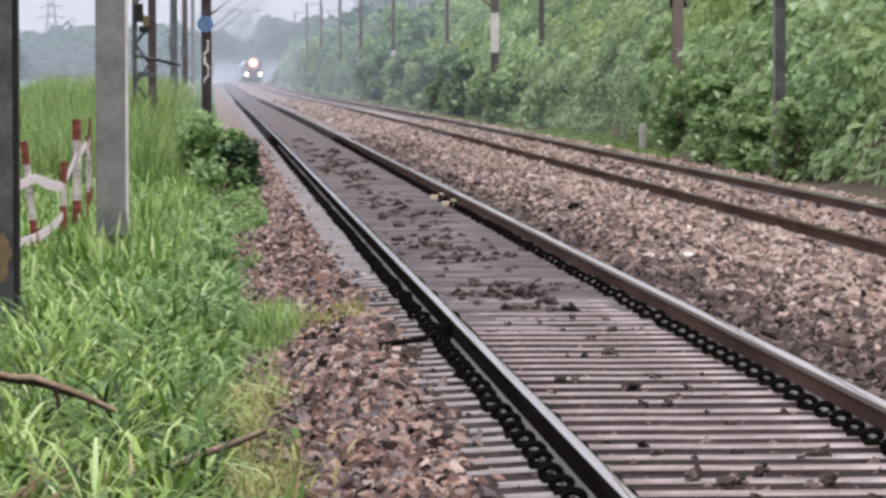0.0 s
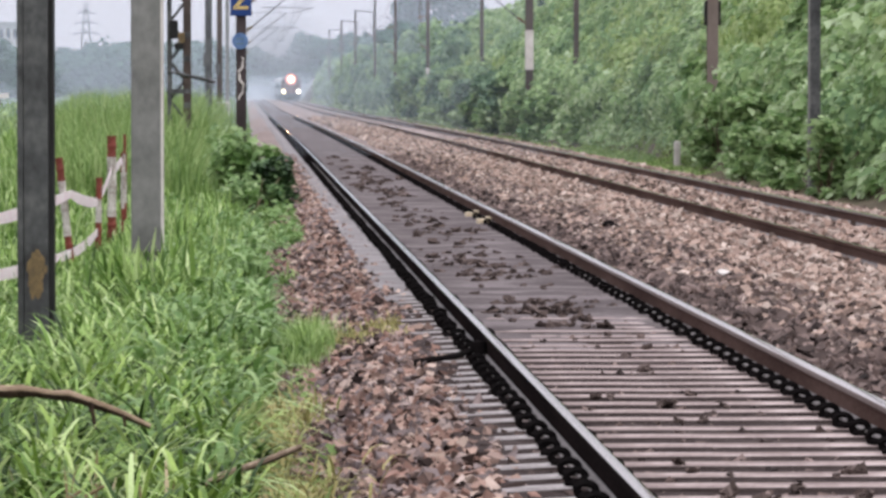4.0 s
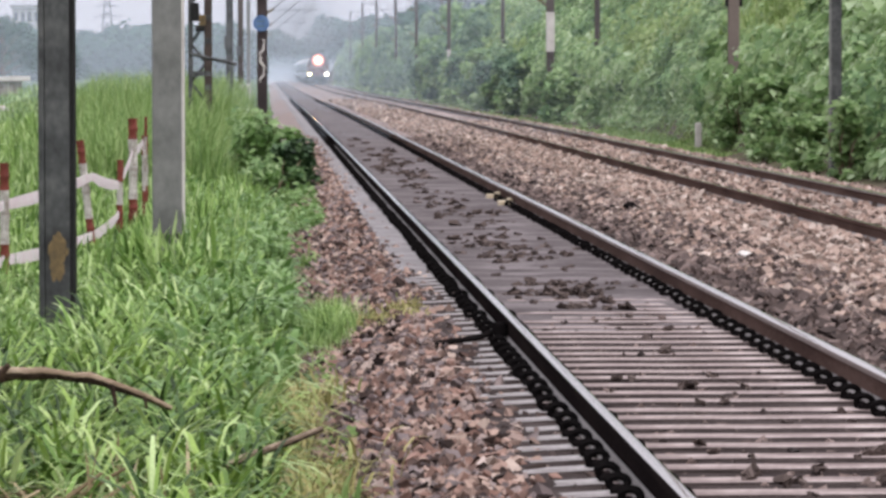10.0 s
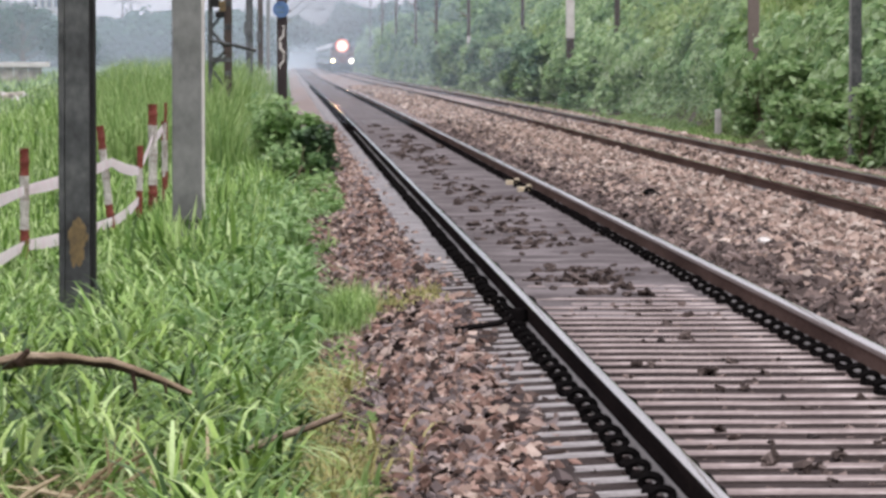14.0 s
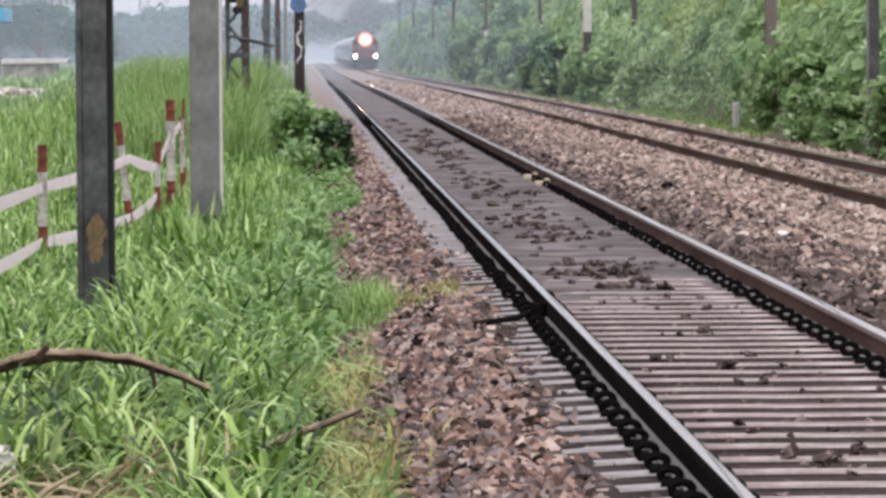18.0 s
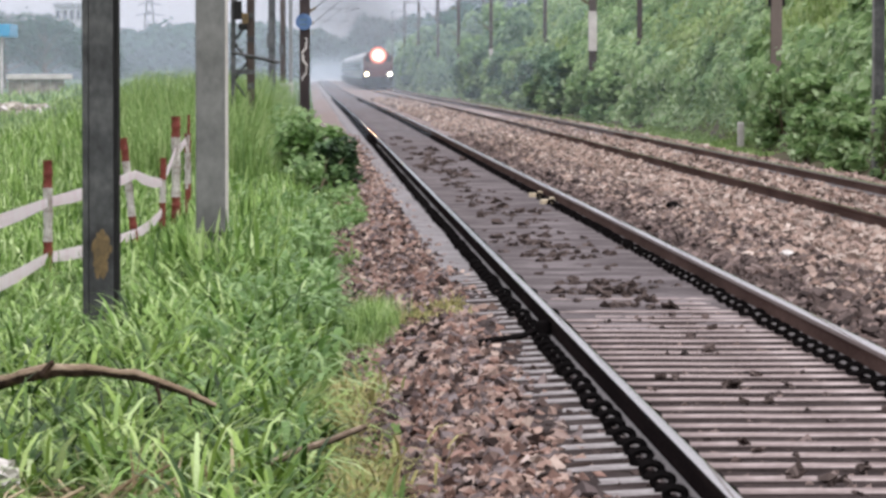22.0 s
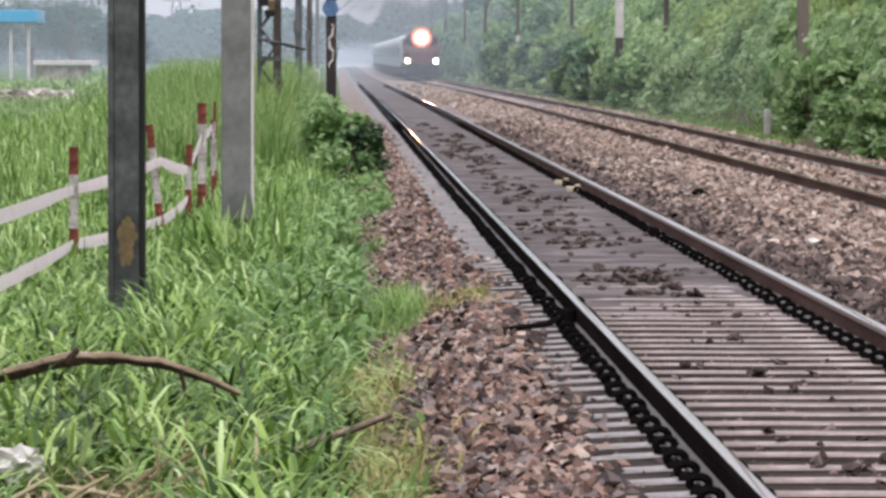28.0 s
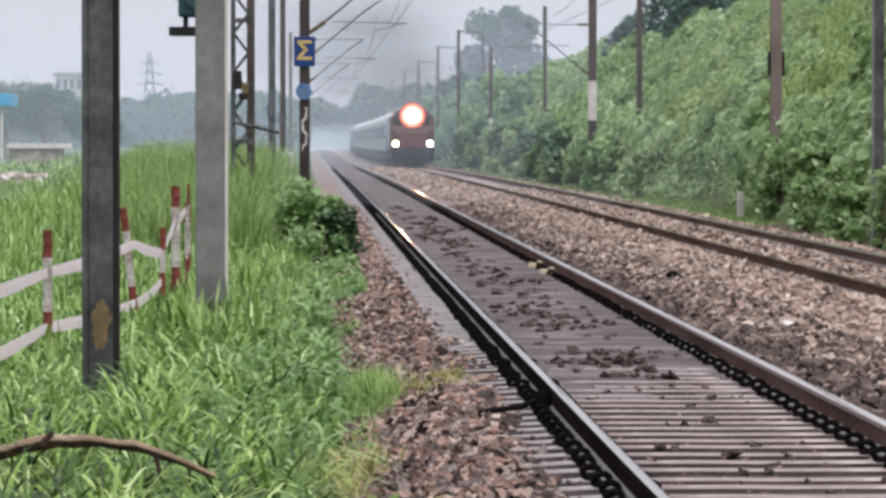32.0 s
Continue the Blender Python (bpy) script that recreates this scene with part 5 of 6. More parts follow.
band = catenary_mast(11.45, 178, -1, "brown catenary mast with a white painted band at the bank", w=0.31, z0=-0.4)
part("white_band", boxed(-0.165, 0.165, -0.2, 0.2, 2.86, 4.46, 0.01), WHITE_PAINT, band, "white painted band")
m = catenary_mast(11.75, 285, -1, "thin brown catenary mast with a white mark at the bank", z0=-0.4)
part("white_band", boxed(-0.12, 0.12, -0.15, 0.15, 1.75, 3.6, 0.01), WHITE_PAINT, m, "white painted band")
for x, y in ((11.3, 334), (11.3, 387), (11.3, 457), (11.3, 524), (11.3, 600)):
    t = catenary_mast(x, y, -1, "hazy catenary mast with a raised beam", z0=-0.4, h=10.6)
    part("raised_beam", bar([(0, 0, 10.5), (1.9, 0, 10.4)], 0.06, 6), STEEL_RUST, t)
    part("hanger", bar([(1.85, 0, 10.4), (1.85, 0, 7.4)], 0.045, 6), STEEL_RUST, t)

# plain poles on the bank
m = thing("bank_pole", pose(11.6, 109.3, 0.85), "brown steel pole with a cut-off foot among creepers", "pole", "poles on the bank")
part("shaft", ibeam(0.27, 0.27, 0.025, 0.75, 8.5), PALE_RUST, m)
part("bolted_foot", boxed(-0.2, 0.2, -0.2, 0.2, 0.65, 0.76, 0.01), BLACK_PAINT, m)
part("stub", boxed(-0.06, 0.06, -0.06, 0.06, -0.6, 0.66), BLACK_PAINT, m)
for s in (-1, 1):
    part("clamp", boxed(s * 0.17 - 0.035, s * 0.17 + 0.035, -0.1, 0.1, 2.4, 3.0, 0.01), BLACK_PAINT, m, "dark cable clamp")
m = thing("bank_pole", pose(10.9, 84.2, -0.4), "dark grey steel pole at the foot of the bank", "pole", "poles on the bank")
part("shaft", ibeam(0.22, 0.22, 0.02, -0.2, 8.5), STEEL_DARK, m)
part("pale_edge", boxed(-0.125, -0.09, -0.125, 0.0, -0.2, 8.5), STEEL_GREY, m, "paler flange")
for x, y, w, h in ((12.3, 230, 0.2, 8), (12.6, 168, 0.2, 7)):
    m = thing("bank_pole", pose(x, y, float(lay(x, y))), "thin brown pole standing on the bank", "pole", "poles on the bank")
    part("shaft", ibeam(w, w, 0.02, -0.3, h), STEEL_RUST, m)
mk = thing("marker_post", pose(10.95, 111.6, float(lay(10.95, 111.6))), "small whitewashed marker stone at the foot of the bank", "marker post")
part("stone", boxed(-0.085, 0.085, -0.06, 0.06, -0.1, 0.74, 0.03), WHITE_PAINT, mk)

# overhead wires
for x, name in ((NEAR_MID, "near track"), (FAR_MID, "far track")):
    w = thing("overhead_wire", pose(x, 0, 0), "thin overhead wires above the " + name, "wire", "overhead wires")
    part("contact_wire", bar([(0, y, 5.1) for y in (-60, 300, 1200)], 0.009, 5), STEEL_DARK, w)
    ms = [48 + 59 * k for k in range(12)]
    pts = [(0, a + 59 * s / 6, 6.3 - 0.9 * 4 * (s / 6) * (1 - s / 6)) for a in ms for s in range(6)]
    part("messenger_wire", bar(pts, 0.009, 5), STEEL_DARK, w)
    for a in ms:
        for s in (1, 2, 3, 4, 5):
            part("dropper", bar([(0, a + 59 * s / 6, 5.1), (0, a + 59 * s / 6, 6.3 - 0.9 * 4 * (s / 6) * (1 - s / 6))], 0.004, 4), STEEL_DARK, w)


# ---- stakes and tape ----
STAKES = ((-2.66, 45, 1.25, 0.052, 0.0), (-2.06, 52.5, 1.36, 0.05, -0.11), (-1.9, 57, 1.0, 0.045, 0.02), (-1.78, 59, 1.5, 0.065, 0.0), (-1.73, 62, 1.46, 0.022, 0.03), (-1.76, 64, 1.15, 0.05, 0.0))
tops = []
for x, y, h, r, lean in STAKES:
    z = float(lay(x, y))
    s = thing("stake", pose(x, y, z, 0, lean * 57), "red and white painted wooden stake leaning in the grass", "stake", "barrier stakes")
    for k, (a, b, mat) in enumerate(((-0.2, 0.2, RED_PAINT), (0.2, 0.42, RED_PAINT), (0.42, h - 0.28, STAKE_WHITE), (h - 0.28, h, RED_PAINT))):
        part("painted_section", bar([(0, 0, a), (0.004, 0, (a + b) / 2), (0, 0, b)], r, 8), mat, s, "red painted section" if mat is RED_PAINT else "white painted section")
    tops.append((x, y, z, h))


def tape(pts, label):
    bm = bmesh.new()
    row = []
    for i, p in enumerate(pts):
        w = 0.066 if 0 < i % 4 else 0.05
        row.append([bm.verts.new((p[0], p[1] - 0.05, p[2] - w)), bm.verts.new((p[0] + 0.004, p[1], p[2])), bm.verts.new((p[0], p[1] + 0.035, p[2] + w))])
    for a, b in zip(row, row[1:]):
        for k in (0, 1):
            bm.faces.new((a[k], a[k + 1], b[k + 1], b[k]))
    bmesh.ops.solidify(bm, geom=bm.faces[:], thickness=0.002)
    return tagged(part("barrier_tape", bm, TAPE), label, "barrier tape", "barrier tape")


def strung(f, sag):
    knots = [(-3.0, 32.6, -0.5 + f[0])] + [(x, y - 0.06, z + k) for (x, y, z, h), k in zip(tops, f[1:])]
    out = []
    for a, b in zip(knots, knots[1:]):
        for s in range(4):
            u = s / 4
            out.append((a[0] + (b[0] - a[0]) * u, a[1] + (b[1] - a[1]) * u, a[2] + (b[2] - a[2]) * u - sag * 4 * u * (1 - u)))
    return out + [knots[-1]]


tape(strung((0.84, 0.82, 0.92, 0.68, 1.05, 1.1, 0.9), 0.03), "faded pinkish white barrier tape tied between stakes")
tape(strung((0.27, 0.26, 0.22, 0.3), 0.04), "lower strand of sagging faded barrier tape")

# ---- fallen branch, litter ----
br = thing("fallen_branch", pose(0, 0, 0), "bare crooked brown branch lying over the grass", "branch")
pts = [(-2.25, 23.5, -0.2), (-1.87, 23.3, -0.05), (-1.55, 23.1, 0.06), (-1.36, 23.0, 0.105), (-1.15, 22.9, 0.115), (-0.91, 22.9, 0.09), (-0.69, 22.9, 0.025), (-0.48, 22.9, -0.075)]
wide = [0.036, 0.034, 0.032, 0.038, 0.029, 0.027, 0.023, 0.013]
crook = np.random.default_rng(17)
fine, broad = [], []
for k in range(7):
    for u in (0, 0.34, 0.68):
        fine.append(tuple(np.array(pts[k]) * (1 - u) + np.array(pts[k + 1]) * u + crook.normal(0, 0.005, 3)))
        broad.append((wide[k] * (1 - u) + wide[k + 1] * u) * crook.uniform(0.86, 1.14))
fine, broad = fine + [pts[-1]], broad + [wide[-1]]
# Two tubes along one path: dark below, pale above.
part("bark", bar(fine, broad, 8), DARK_BARK, br, "dark underside of the branch")
part("pale_upper_wood", bar([(x, y - 0.006, z + 0.36 * r) for (x, y, z), r in zip(fine, broad)], [r * 0.8 for r in broad], 8), PALE_WOOD, br, "pale upper side of the branch")
part("knot", bar([(-1.37, 22.99, 0.085), (-1.33, 22.95, 0.155)], [0.04, 0.014], 7), DARK_BARK, br)
part("twig", bar([(-0.79, 22.89, 0.05), (-0.775, 22.87, -0.02), (-0.765, 22.86, -0.085)], [0.017, 0.012, 0.008], 6), DARK_BARK, br)
part("twig", bar([(-0.62, 22.89, -0.01), (-0.61, 22.87, -0.07)], [0.013, 0.007], 6), DARK_BARK, br)
tw = thing("twig", pose(0, 0, 0), "short dry twig lying at the edge of the stones", "branch")
part("stem", bar([(-0.27, 21.4, -0.28), (-0.08, 21.7, -0.215), (0.11, 22.0, -0.175), (0.29, 22.3, -0.13)], [0.012, 0.017, 0.016, 0.012], 7), BARK, tw)
part("bark", bar([(-0.27, 21.405, -0.288), (-0.08, 21.705, -0.223), (0.11, 22.005, -0.183), (0.29, 22.305, -0.138)], [0.012, 0.017, 0.017, 0.012], 7), DARK_BARK, tw)
bag = thing("plastic_bag", pose(-1.5, 20.9, -0.26), "crumpled white plastic bag lying in dry grass", "litter")
bm = bmesh.new()
bmesh.ops.create_icosphere(bm, subdivisions=3, radius=0.16)
for v in bm.verts:
    v.co *= 0.8 + 0.55 * noise.noise(v.co * 19)
    v.co.z *= 0.65
part("crumpled_film", bm, WHITE_PAINT, bag)
# loose stones that stand out, joint and clamps
for x, y, z, s, mat, lab in ((4.59, 42.1, -0.09, 0.1, WHITE_PAINT, "white stone lying on the ballast"), (4.69, 56.5, -0.07, 0.135, CLIP, "black lump lying on the ballast")):
    bm = bmesh.new()
    bmesh.ops.create_icosphere(bm, subdivisions=2, radius=s)
    for v in bm.verts:
        v.co *= 0.75 + 0.5 * noise.noise(v.co * 9)
        v.co.z *= 0.55
    tagged(part("stone", bm, mat), lab, "stone").location = (x, y, z)
for y, s in ((60.6, 1.0), (63.8, 0.8)):
    cl = thing("rail_clamp", pose(NEAR[1], y, 0), "pale yellow clamp wrapped round the rail foot", "clamp", "rail clamps")
    part("strap", boxed(-0.1, -0.04, -0.2 * s, 0.2 * s, -0.17, -0.085, 0.004), CLAMP_PAINT, cl)
    part("hook", boxed(-0.23, -0.09, -0.2 * s, 0.2 * s, -0.185, -0.115, 0.004), CLAMP_PAINT, cl)
cb = thing("bond_cable", pose(0, 0, 0), "black bonding cable crossing to the rail web", "cable")
part("cable", bar([(1.05, 29.9, -0.2), (1.25, 30.0, -0.17), (1.45, 30.1, -0.15), (1.6, 30.2, -0.1)], 0.022, 6), CLIP, cb)
part("lug", boxed(1.57, 1.66, 30.1, 30.28, -0.14, -0.05, 0.008), CLIP, cb)


# ---- train ----
def wheel_at(parent, x, y):
    w = part("wheel", disc(bmesh.new(), (x, y, 0.47), 0.47, 0.13, "X", 20), BLACK_PAINT, parent)
    return w


def locomotive():
    t = thing("locomotive", pose(FAR_MID, 0, 0), "maroon diesel locomotive with buff band, headlight and marker lamps lit", "locomotive")
    part("hood", boxed(-1.05, 1.05, 4.5, 19.0, 1.2, 3.85, 0.18), LOCO_RED, t)
    cab = bmesh.new()
    o = [(-1.58, 1.25), (1.58, 1.25), (1.58, 3.35), (1.25, 3.85), (0.7, 4.08), (-0.7, 4.08), (-1.25, 3.85), (-1.58, 3.35)]
    cab = part("cab", extrude_profile(o, 1.6, 4.6), LOCO_RED, t)
    nose = part("nose", boxed(-1.2, 1.2, 0.35, 1.62, 1.2, 2.75, 0.14), LOCO_RED, t)
    part("paint_band", boxed(-1.62, 1.62, 1.56, 4.62, 2.62, 2.86, 0.01), CREAM, cab, "faded buff band")
    part("paint_band", boxed(-1.24, 1.24, 0.31, 1.6, 2.36, 2.6, 0.02), CREAM, nose, "faded buff band")
    for x0, x1 in ((-1.35, -0.25), (0.25, 1.35)):
        w = part("windscreen", boxed(x0, x1, 1.545, 1.59, 2.95, 3.6, 0.02), GLASS_DARK, cab, "dark windscreen")
        part("wiper", bar([(x0 + 0.2, 1.53, 2.97), (x0 + 0.5, 1.53, 3.4)], 0.012, 5), BLACK_PAINT, w)
    for s in (-1, 1):
        part("side_window", boxed(s * 1.575, s * 1.6, 2.2, 3.9, 2.95, 3.55, 0.005), GLASS_DARK, cab, "dark side window")
    lamp = part("headlight_box", boxed(-0.62, 0.62, 1.3, 1.7, 3.35, 4.25, 0.16), LOCO_RED, cab)
    # Added shelf: stops the bulb from lighting the nose top.
    part("nose_light_block", boxed(-0.7, 0.7, 0.3, 1.58, 2.98, 3.02), BLACK_PAINT, lamp, "added dark shelf that keeps the bulb's light off the nose")
    # Added glowing rings and an oversize lamp disc paint the halo.
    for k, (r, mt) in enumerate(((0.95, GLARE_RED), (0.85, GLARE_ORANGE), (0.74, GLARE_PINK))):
        part("halo_ring", disc(bmesh.new(), (0, 1.29 - 0.02 * k, 3.6), r, 0.04, sides=32), mt, lamp, "glowing ring that paints the headlight's halo")
    part("headlamp", disc(bmesh.new(), (0, 1.22, 3.6), 0.6, 0.05, sides=32), HEADLAMP, lamp, "glaring headlamp")
    bm = bmesh.new()
    bmesh.ops.create_icosphere(bm, subdivisions=2, radius=0.15, matrix=Matrix.Translation((0, 1.05, 3.6)))
    part("bulb", bm, BULB, lamp, "blinding bulb")
    # Added tube: holds the bulb's light to a narrow beam ahead.
    bm = bmesh.new()
    bmesh.ops.create_cone(bm, cap_ends=False, segments=20, radius1=0.3, radius2=0.3, depth=1.0, matrix=Matrix.Translation((0, 0.66, 3.6)) @ Matrix.Rotation(math.pi / 2, 4, "X"))
    bmesh.ops.solidify(bm, geom=bm.faces[:], thickness=0.012)
    part("beam_limiter", bm, STEEL_GREY, lamp, "added tube that narrows the headlight's beam")
    for s in (-1, 1):
        mk = part("marker_lamp_rim", disc(bmesh.new(), (s * 1.235, 0.28, 1.58), 0.25, 0.1), BLACK_PAINT, t)
        part("marker_lamp", disc(bmesh.new(), (s * 1.235, 0.225, 1.58), 0.21, 0.03), MARKER_LAMP if s > 0 else MARKER_WARM, mk, "lit marker lamp")
    part("underframe", boxed(-1.56, 1.56, 0.4, 19.3, 0.4, 1.25, 0.03), BLACK_PAINT, t)
    part("buffer_beam", boxed(-1.55, 1.55, 0.1, 0.34, 0.65, 1.3, 0.03), BLACK_PAINT, t)
    part("cowcatcher", boxed(-1.4, 1.4, 0.05, 0.3, 0.14, 0.62, 0.05), BLACK_PAINT, t)
    for s in (-1, 1):
        b = part("buffer", disc(bmesh.new(), (s * 0.98, -0.2, 1.05), 0.12, 0.6), BLACK_PAINT, t)
        part("buffer_head", disc(bmesh.new(), (s * 0.98, -0.5, 1.05), 0.23, 0.05), STEEL_DARK, b)
        for k in range(3):
            part("handrail", bar([(s * 1.45, 0.4 + k * 0.5, 1.25), (s * 1.45, 0.4 + k * 0.5, 2.1)], 0.02, 6), CREAM, t, "pale handrail post")
        part("handrail", bar([(s * 1.45, 0.4, 2.1), (s * 1.45, 1.5, 2.1)], 0.02, 6), CREAM, t, "pale handrail")
        part("side_panel", boxed(s * 1.3 - 0.1, s * 1.3 + 0.1, 7.5, 13.5, 0.35, 0.95, 0.05), BLACK_PAINT, t)
        for y in (3.0, 4.9, 6.8, 13.6, 15.5, 17.4):
            wheel_at(t, s * 0.873, y)
    part("coupler", bar([(0, 0.3, 1.05), (0, -0.45, 1.05)], [0.1, 0.14], 8), STEEL_DARK, t)
    part("exhaust", boxed(-0.3, 0.3, 8.6, 9.4, 3.8, 4.1, 0.03), BLACK_PAINT, t)
    return t


def coach():
    t = thing("coach", pose(FAR_MID, 0, 0), "pale grey passenger coach with blue-grey window band", "coach", "coaches of the train")
    o = [(-1.6, 1.05), (1.6, 1.05), (1.6, 3.3), (1.35, 3.7), (-1.35, 3.7), (-1.6, 3.3)]
    part("body", extrude_profile(o, 0.4, 22.6), COACH, t)
    r = [(-1.42, 3.6), (1.42, 3.6), (1.1, 3.95), (0.5, 4.1), (-0.5, 4.1), (-1.1, 3.95)]
    part("roof", extrude_profile(r, 0.35, 22.65), ROOF, t, "silver curved roof")
    for s in (-1, 1):
        part("window_band", boxed(s * 1.6 - 0.01, s * 1.6 + 0.012, 0.5, 22.5, 2.0, 2.95), COACH_BAND, t, "blue-grey band")
        for k in range(9):
            part("window", boxed(s * 1.6 - 0.02, s * 1.6 + 0.02, 2.4 + k * 2.05, 3.7 + k * 2.05, 2.15, 2.8), GLASS_DARK, t)
        part("door", boxed(s * 1.6 - 0.02, s * 1.6 + 0.018, 0.8, 1.6, 1.1, 3.1), COACH_BAND, t)
        for y in (3.0, 5.6, 17.4, 20.0):
            wheel_at(t, s * 0.873, y)
    part("underframe", boxed(-1.57, 1.57, 0.5, 22.5, 0.3, 1.1, 0.03), BLACK_PAINT, t)
    part("gangway", boxed(-0.6, 0.6, 0.0, 0.42, 1.1, 3.4, 0.05), BLACK_PAINT, t)
    return t


loco = locomotive()
first = coach()
coaches = [first] + [copy_thing(first, pose(FAR_MID, 0, 0)) for k in range(12)]

# exhaust smoke: soft shells that drift along above the train
SMOKE = veil("exhaust_smoke", (0.19, 0.19, 0.205), 0.4, 1.6, soft_disc=True)
puffs = []
for k, (dx, dy, dz, sx, sz) in enumerate(((-0.2, 9, 6.2, 4.4, 3.2), (-2.6, 30, 8.2, 8.0, 5.6), (-4.0, 75, 10.0, 14.0, 9.0))):
    bm = bmesh.new()
    bmesh.ops.create_uvsphere(bm, u_segments=32, v_segments=16, radius=1)
    bmesh.ops.delete(bm, geom=[v for v in bm.verts if v.co.y > 0.02], context="VERTS")
    p = part("smoke_puff", bm, SMOKE, None, "", True)
    p.scale = (sx, sx * 0.4, sz)
    tagged(p, "soft grey puff of diesel exhaust above the train", "smoke", "exhaust smoke")
    puffs.append((p, dx, dy, dz, (sx, sx * 0.4, sz)))


# ---- distance ----
def tree(x, y, h, w, count, size, label, group="", z0=0.0, material=FAR_LEAVES, low=0.42):
    t = thing("tree", pose(x, y, z0), label, "tree", group)
    bm = bmesh.new()
    tube(bm, [(0, 0, -0.5), (0.1, 0, h * 0.3), (-0.1, 0.1, h * 0.6), (0.05, 0, h * 0.9)], [h * 0.03, h * 0.024, h * 0.015, h * 0.005], 8)
    lobes = []
    for k in range(16):
        a, u = k * 2.4 + rng.uniform(-0.5, 0.5), low + (1 - low) * (k + rng.uniform(0, 1)) / 16
        e = np.array([0.42 * w * math.cos(a) * (1.15 - 0.6 * u), 0.42 * w * math.sin(a) * (1.15 - 0.6 * u), h * u * 0.92])
        tube(bm, [(0, 0, e[2] * 0.55), tuple(e * np.array([0.5, 0.5, 0.8])), tuple(e)], [h * 0.012, h * 0.008, h * 0.003], 5)
        lobes.append((e, rng.uniform(0.13, 0.25) * w))
    part("trunk", bm, BARK, t)
    ps = []
    for e, r in lobes:
        d = rng.normal(0, 1, (count // 16, 3))
        d /= np.linalg.norm(d, axis=1)[:, None]
        ps.append(e + d * (r * rng.random((len(d), 1)) ** 0.4) * np.array([1, 1, 0.85]))
    p = np.concatenate(ps)
    leaf_cloud("crown", p, size * rng.uniform(0.6, 1.4, len(p)), material, t)
    return t


def far_wood(name, x0, x1, y, depth, h, count, size, label, rise=0.0):
    """A joined belt of distant trees, with an uneven skyline."""
    x = rng.uniform(x0, x1, count)
    yy = y + rng.uniform(0, depth, count)
    top = h * (0.55 + 0.6 * fbm(x * 0.09 + y, yy * 0.02, 91)) * (0.8 + 0.35 * vnoise(x * 0.35, yy * 0.1, 92))
    if rise:
        top = top * np.clip(0.5 + 0.5 * (x - x0) / rise, 0.5, 1)
    z = top * rng.random(count) ** 0.7
    return leaf_cloud(name, np.stack([x, yy, z], 1), size * rng.uniform(0.5, 1.5, count), FAR_LEAVES, None, 1.2, label, "woods")


tree(26.4, 600, 20.6, 12.5, 6200, 0.8, "large hazy tree standing beyond the bank", z0=0, low=0.22)
tree(22.8, 613, 14.2, 7.5, 3000, 0.8, "smaller hazy tree beside the large one", z0=0, low=0.25)
for x, y, h, w, zb in ((19.5, 205, 5.0, 6, 5.2), (21, 198, 6.0, 7, 5.2), (16.8, 190, 3.0, 2.6, 5.2), (18.2, 215, 4.6, 5, 5.2), (17.3, 236, 3.0, 3, 5.2), (18.6, 182, 3.6, 3.6, 5.2)):
    tree(x, y, h, w, 2200, 0.3, "dark leafy tree on top of the bank", "trees on the bank", zb, low=0.12)
for x, y, h, w in ((-36, 440, 7.4, 9), (-31, 450, 8.0, 9), (-26, 434, 7.4, 8), (-22, 448, 6.0, 7), (-41, 446, 7.6, 9)):
    tree(x, y, h, w, 2200, 0.4, "round leafy tree at the far side of the field", "field trees", -0.4)
far_wood("distant_woods", -90, 0, 720, 60, 9.5, 26000, 1.3, "hazy belt of distant trees")
far_wood("distant_woods", -6, 12, 960, 30, 9.0, 6000, 1.2, "hazy belt of distant trees")
far_wood("distant_woods", 7, 66, 950, 60, 13.2, 30000, 1.5, "hazy wooded rise behind the train", 5)

c = 16000
x, y = 17.0 + 9 * rng.random(c), 540 + 400 * rng.random(c)
top = 1.0 + 5.5 * fbm(x * 0.05, y * 0.035, 95) * (0.7 + 0.5 * vnoise(x * 0.3, y * 0.12, 96))
z = CREST_Z - 0.5 + top * rng.random(c) ** 0.7
leaf_cloud("distant_woods", np.stack([x, y, z], 1), 0.9 * rng.uniform(0.5, 1.5, c), FAR_LEAVES, None, 1.2, "hazy row of trees along the far bank", "woods")

# canopy, wall, far buildings, pylon
cn = thing("canopy_shed", pose(-24.5, 300, -0.3), "open shed with a bright blue sheet roof on white posts", "shed")
part("roof", boxed(-5, 4.2, 0, 8, 4.2, 5.05, 0.05), ROOF_BLUE, cn)
for x in (-3.2, 1.4, 2.4, 3.6):
    part("post", boxed(x - 0.1, x + 0.1, 0.5, 0.7, -0.3, 4.25), WHITE_PAINT, cn)
wl_ = thing("boundary_wall", pose(-15.0, 250, 0.1), "low pale concrete boundary wall at the field's edge", "wall")
part("coping", boxed(-2.1, 1.6, -0.3, 0.2, 1.02, 1.3, 0.02), WHITE_PAINT, wl_)
for k in range(4):
    part("wall_panel", boxed(-2.0 + k * 0.8, -1.25 + k * 0.8, -0.1, 0.1, -0.3, 1.03, 0.01), RUBBLE, wl_)
c = 1500
x, y = rng.uniform(-18, -12, c), rng.uniform(215, 248, c)
blades("field_scrub", x, y, lay(x, y), 0.5 + 0.55 * rng.random(c), np.full(c, 0.08), BLADES, "scrubby growth before the low wall")
rd = thing("gravel_mound", pose(-12.6, 185, -0.3), "pale heap of building rubble", "mound")
bm = bmesh.new()
bmesh.ops.create_icosphere(bm, subdivisions=4, radius=1)
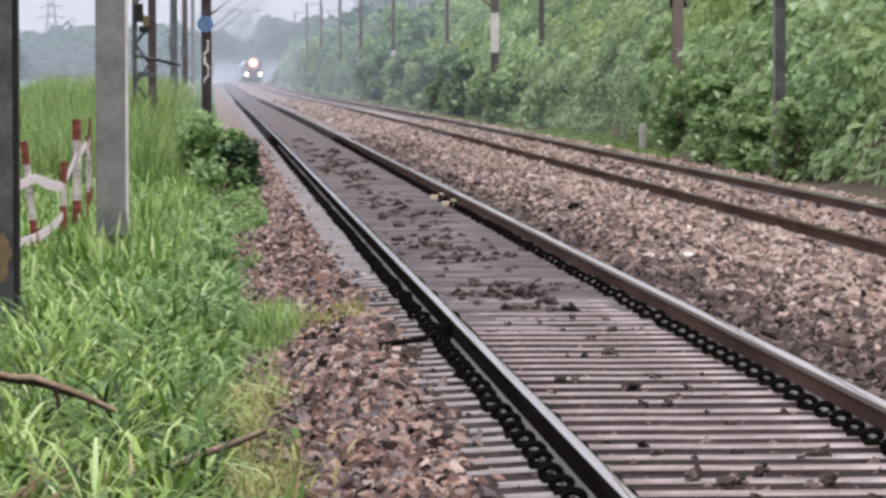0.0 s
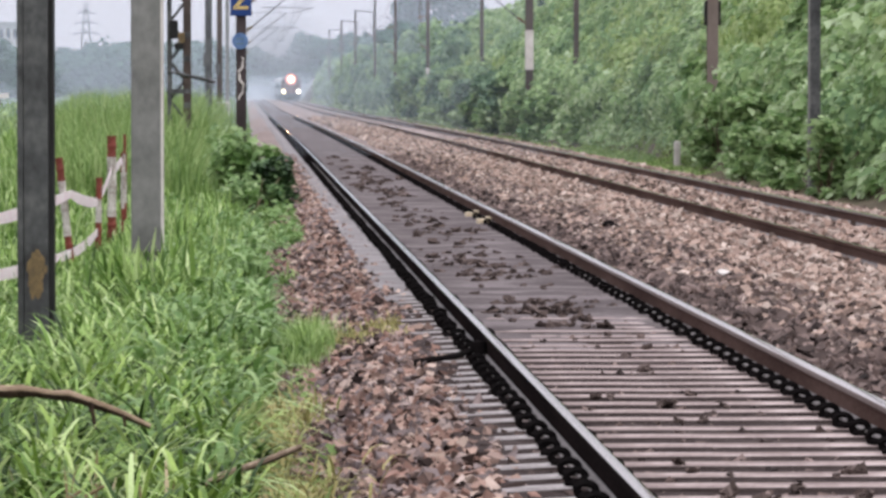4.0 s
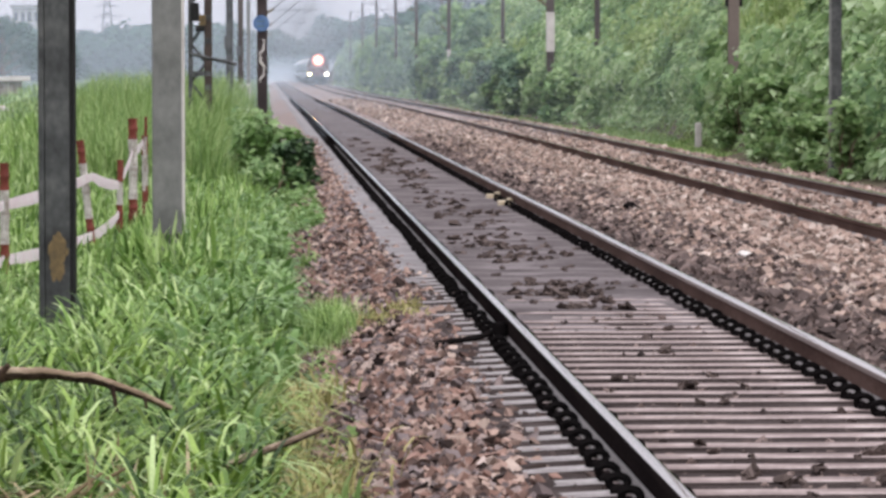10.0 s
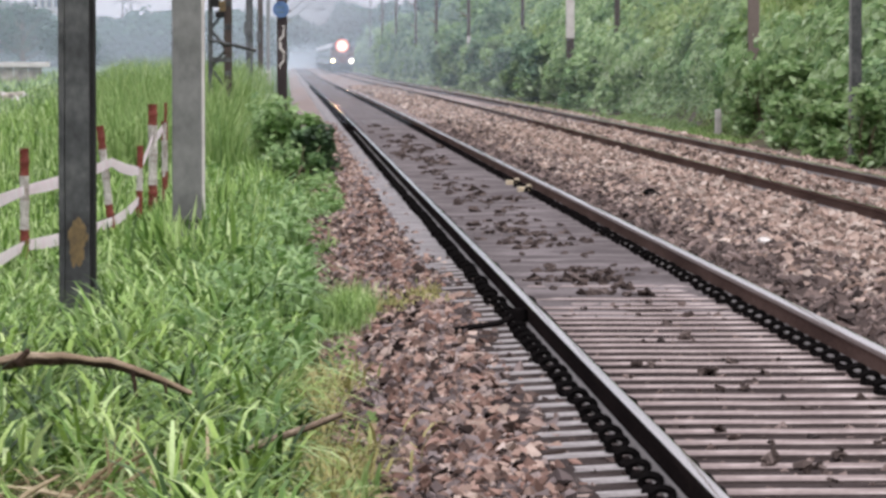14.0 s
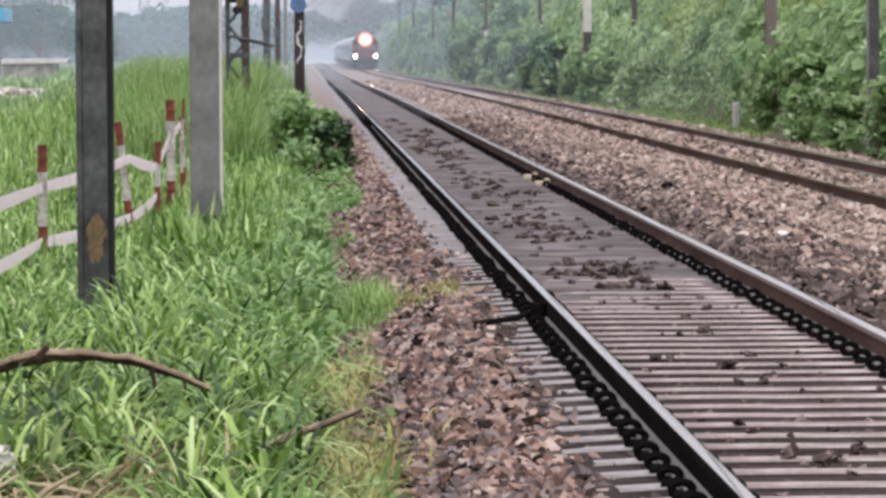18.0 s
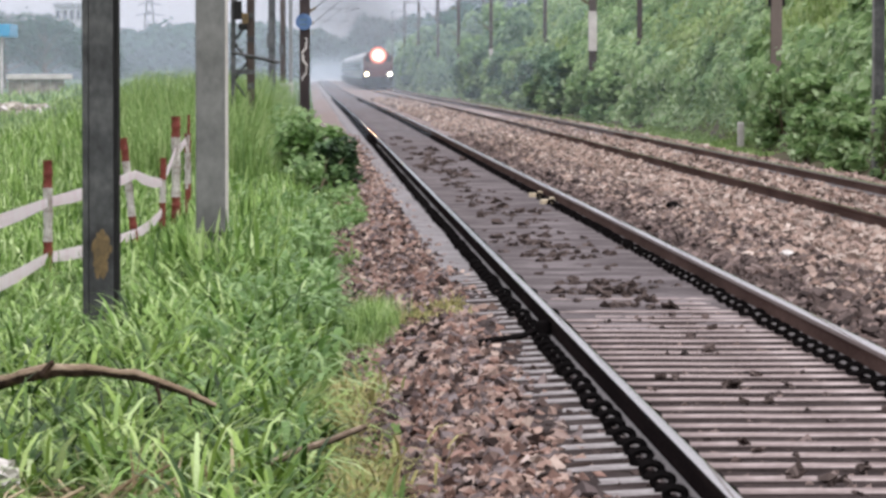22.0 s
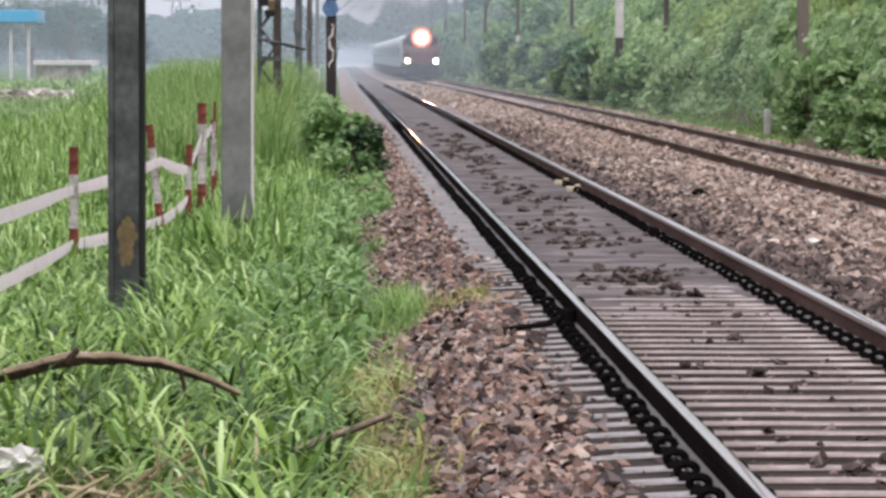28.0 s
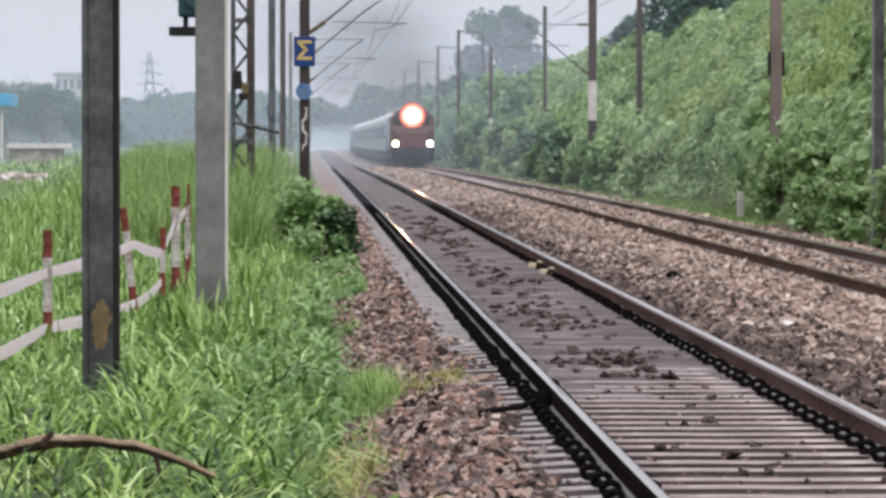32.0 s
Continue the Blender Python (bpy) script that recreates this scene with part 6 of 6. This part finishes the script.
for v in bm.verts:
    v.co *= 1 + 0.35 * noise.noise(v.co * 3)
    v.co = Vector((v.co.x * 2.1, v.co.y * 2.5, v.co.z * 0.55))
part("heap", bm, RUBBLE, rd)
for k in range(60):
    u, w = rng.uniform(-2.2, 2.2), rng.uniform(-2.4, -0.4)
    bm = bmesh.new()
    box(bm, -0.15, 0.15, -0.12, 0.12, -0.08, 0.08)
    bmesh.ops.transform(bm, matrix=pose(u, w, 0.1 + 0.35 * rng.random(), *rng.uniform(-40, 40, 3)) @ Matrix.Scale(rng.uniform(0.4, 1.4), 4), verts=bm.verts)
    part("broken_block", bm, WHITE_PAINT if k % 3 == 0 else RUBBLE, rd)


def building(x, y, w, h, d, floors, bays, label):
    t = thing("building", pose(x, y, -0.5), label, "building", "distant buildings")
    part("wall", boxed(-w / 2, w / 2, 0, d, 0, h), PLASTER, t)
    part("roof", boxed(-w / 2 - 0.4, w / 2 + 0.4, -0.4, d + 0.4, h, h + 0.7), GREY_FAR, t)
    for i in range(floors):
        for k in range(bays):
            cx, cz = -w / 2 + w * (k + 0.5) / bays, h * (i + 0.55) / floors
            wd = part("window", boxed(cx - w / bays * 0.28, cx + w / bays * 0.28, -0.12, 0.05, cz - h / floors * 0.25, cz + h / floors * 0.25), GLASS_DARK, t)
            part("sill", boxed(cx - w / bays * 0.34, cx + w / bays * 0.34, -0.3, 0.0, cz - h / floors * 0.32, cz - h / floors * 0.27), PLASTER, wd)
    return t


building(-49, 900, 5.5, 15.0, 10, 4, 4, "pale square block of flats in the haze")
building(-60, 920, 13, 13.0, 10, 4, 7, "long pale building in the haze")
building(-86, 1000, 26, 9.6, 10, 3, 9, "long low pale hall in the haze")
py = thing("transmission_pylon", pose(-54.2, 1500, 0), "lattice transmission pylon faint in the haze", "pylon")
for sx in (-1, 1):
    for sy in (-1, 1):
        part("leg", bar([(sx * 3.4, sy * 3.4, 0), (sx * 1.5, sy * 1.5, 18), (sx * 0.4, sy * 0.4, 31)], 0.17, 5), STEEL_DARK, py)
for k in range(8):
    z = 2 + k * 3.4
    w0, w1 = 3.4 - z * 0.098, 3.4 - (z + 3.4) * 0.098
    part("brace", bar([(-w0, -w0, z), (w1, -w1, z + 3.4)], 0.12, 4), STEEL_DARK, py)
    part("brace", bar([(w0, -w0, z), (-w1, -w1, z + 3.4)], 0.12, 4), STEEL_DARK, py)
for z, w in ((20, 4.6), (23.5, 4.0), (27, 3.2)):
    part("cross_arm", bar([(-w, 0, z), (0, 0, z + 0.9), (w, 0, z)], 0.16, 4), STEEL_DARK, py)

# added tinted sheets between the far objects stand in for haze and mist
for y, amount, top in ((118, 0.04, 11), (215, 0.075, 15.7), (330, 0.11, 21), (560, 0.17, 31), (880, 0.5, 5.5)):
    m = sheet("mist", np.linspace(-260, 260, 14), np.array([0.0, 1.0]), lambda x, k: 0 * x, None, "see-through sheet standing in for distant haze and mist", "mist")
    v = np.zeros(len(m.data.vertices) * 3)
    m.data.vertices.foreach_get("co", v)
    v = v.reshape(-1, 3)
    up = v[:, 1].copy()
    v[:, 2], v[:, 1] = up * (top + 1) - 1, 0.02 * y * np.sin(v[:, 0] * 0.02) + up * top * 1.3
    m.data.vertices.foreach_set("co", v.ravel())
    m.data.materials.append(veil("haze_sheet", (0.53, 0.61, 0.69), amount, 0.03, top * 0.3, top * 1.05))
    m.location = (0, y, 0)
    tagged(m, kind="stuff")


# ---- movement ----
RUN = ((0.0, 793.0), (3.0, 750.0), (6.0, 703.0), (13.0, 609.0), (19.0, 524.0), (25.5, 421.0), (28.0, 384.0), (30.0, 350.0), (32.0, 317.0))


def motions():
    walk(loco, [(t, pose(FAR_MID, y, -float(sag(y)))) for t, y in RUN])
    for k, c in enumerate(coaches):
        walk(c, [(t, pose(FAR_MID, y + 20.2 + 23.2 * k, -float(sag(y + 20.2 + 23.2 * k)))) for t, y in RUN])
    for p, dx, dy, dz, sc in puffs:
        walk(p, [(t, pose(FAR_MID + dx, y + dy, dz)) for t, y in RUN])


motions()
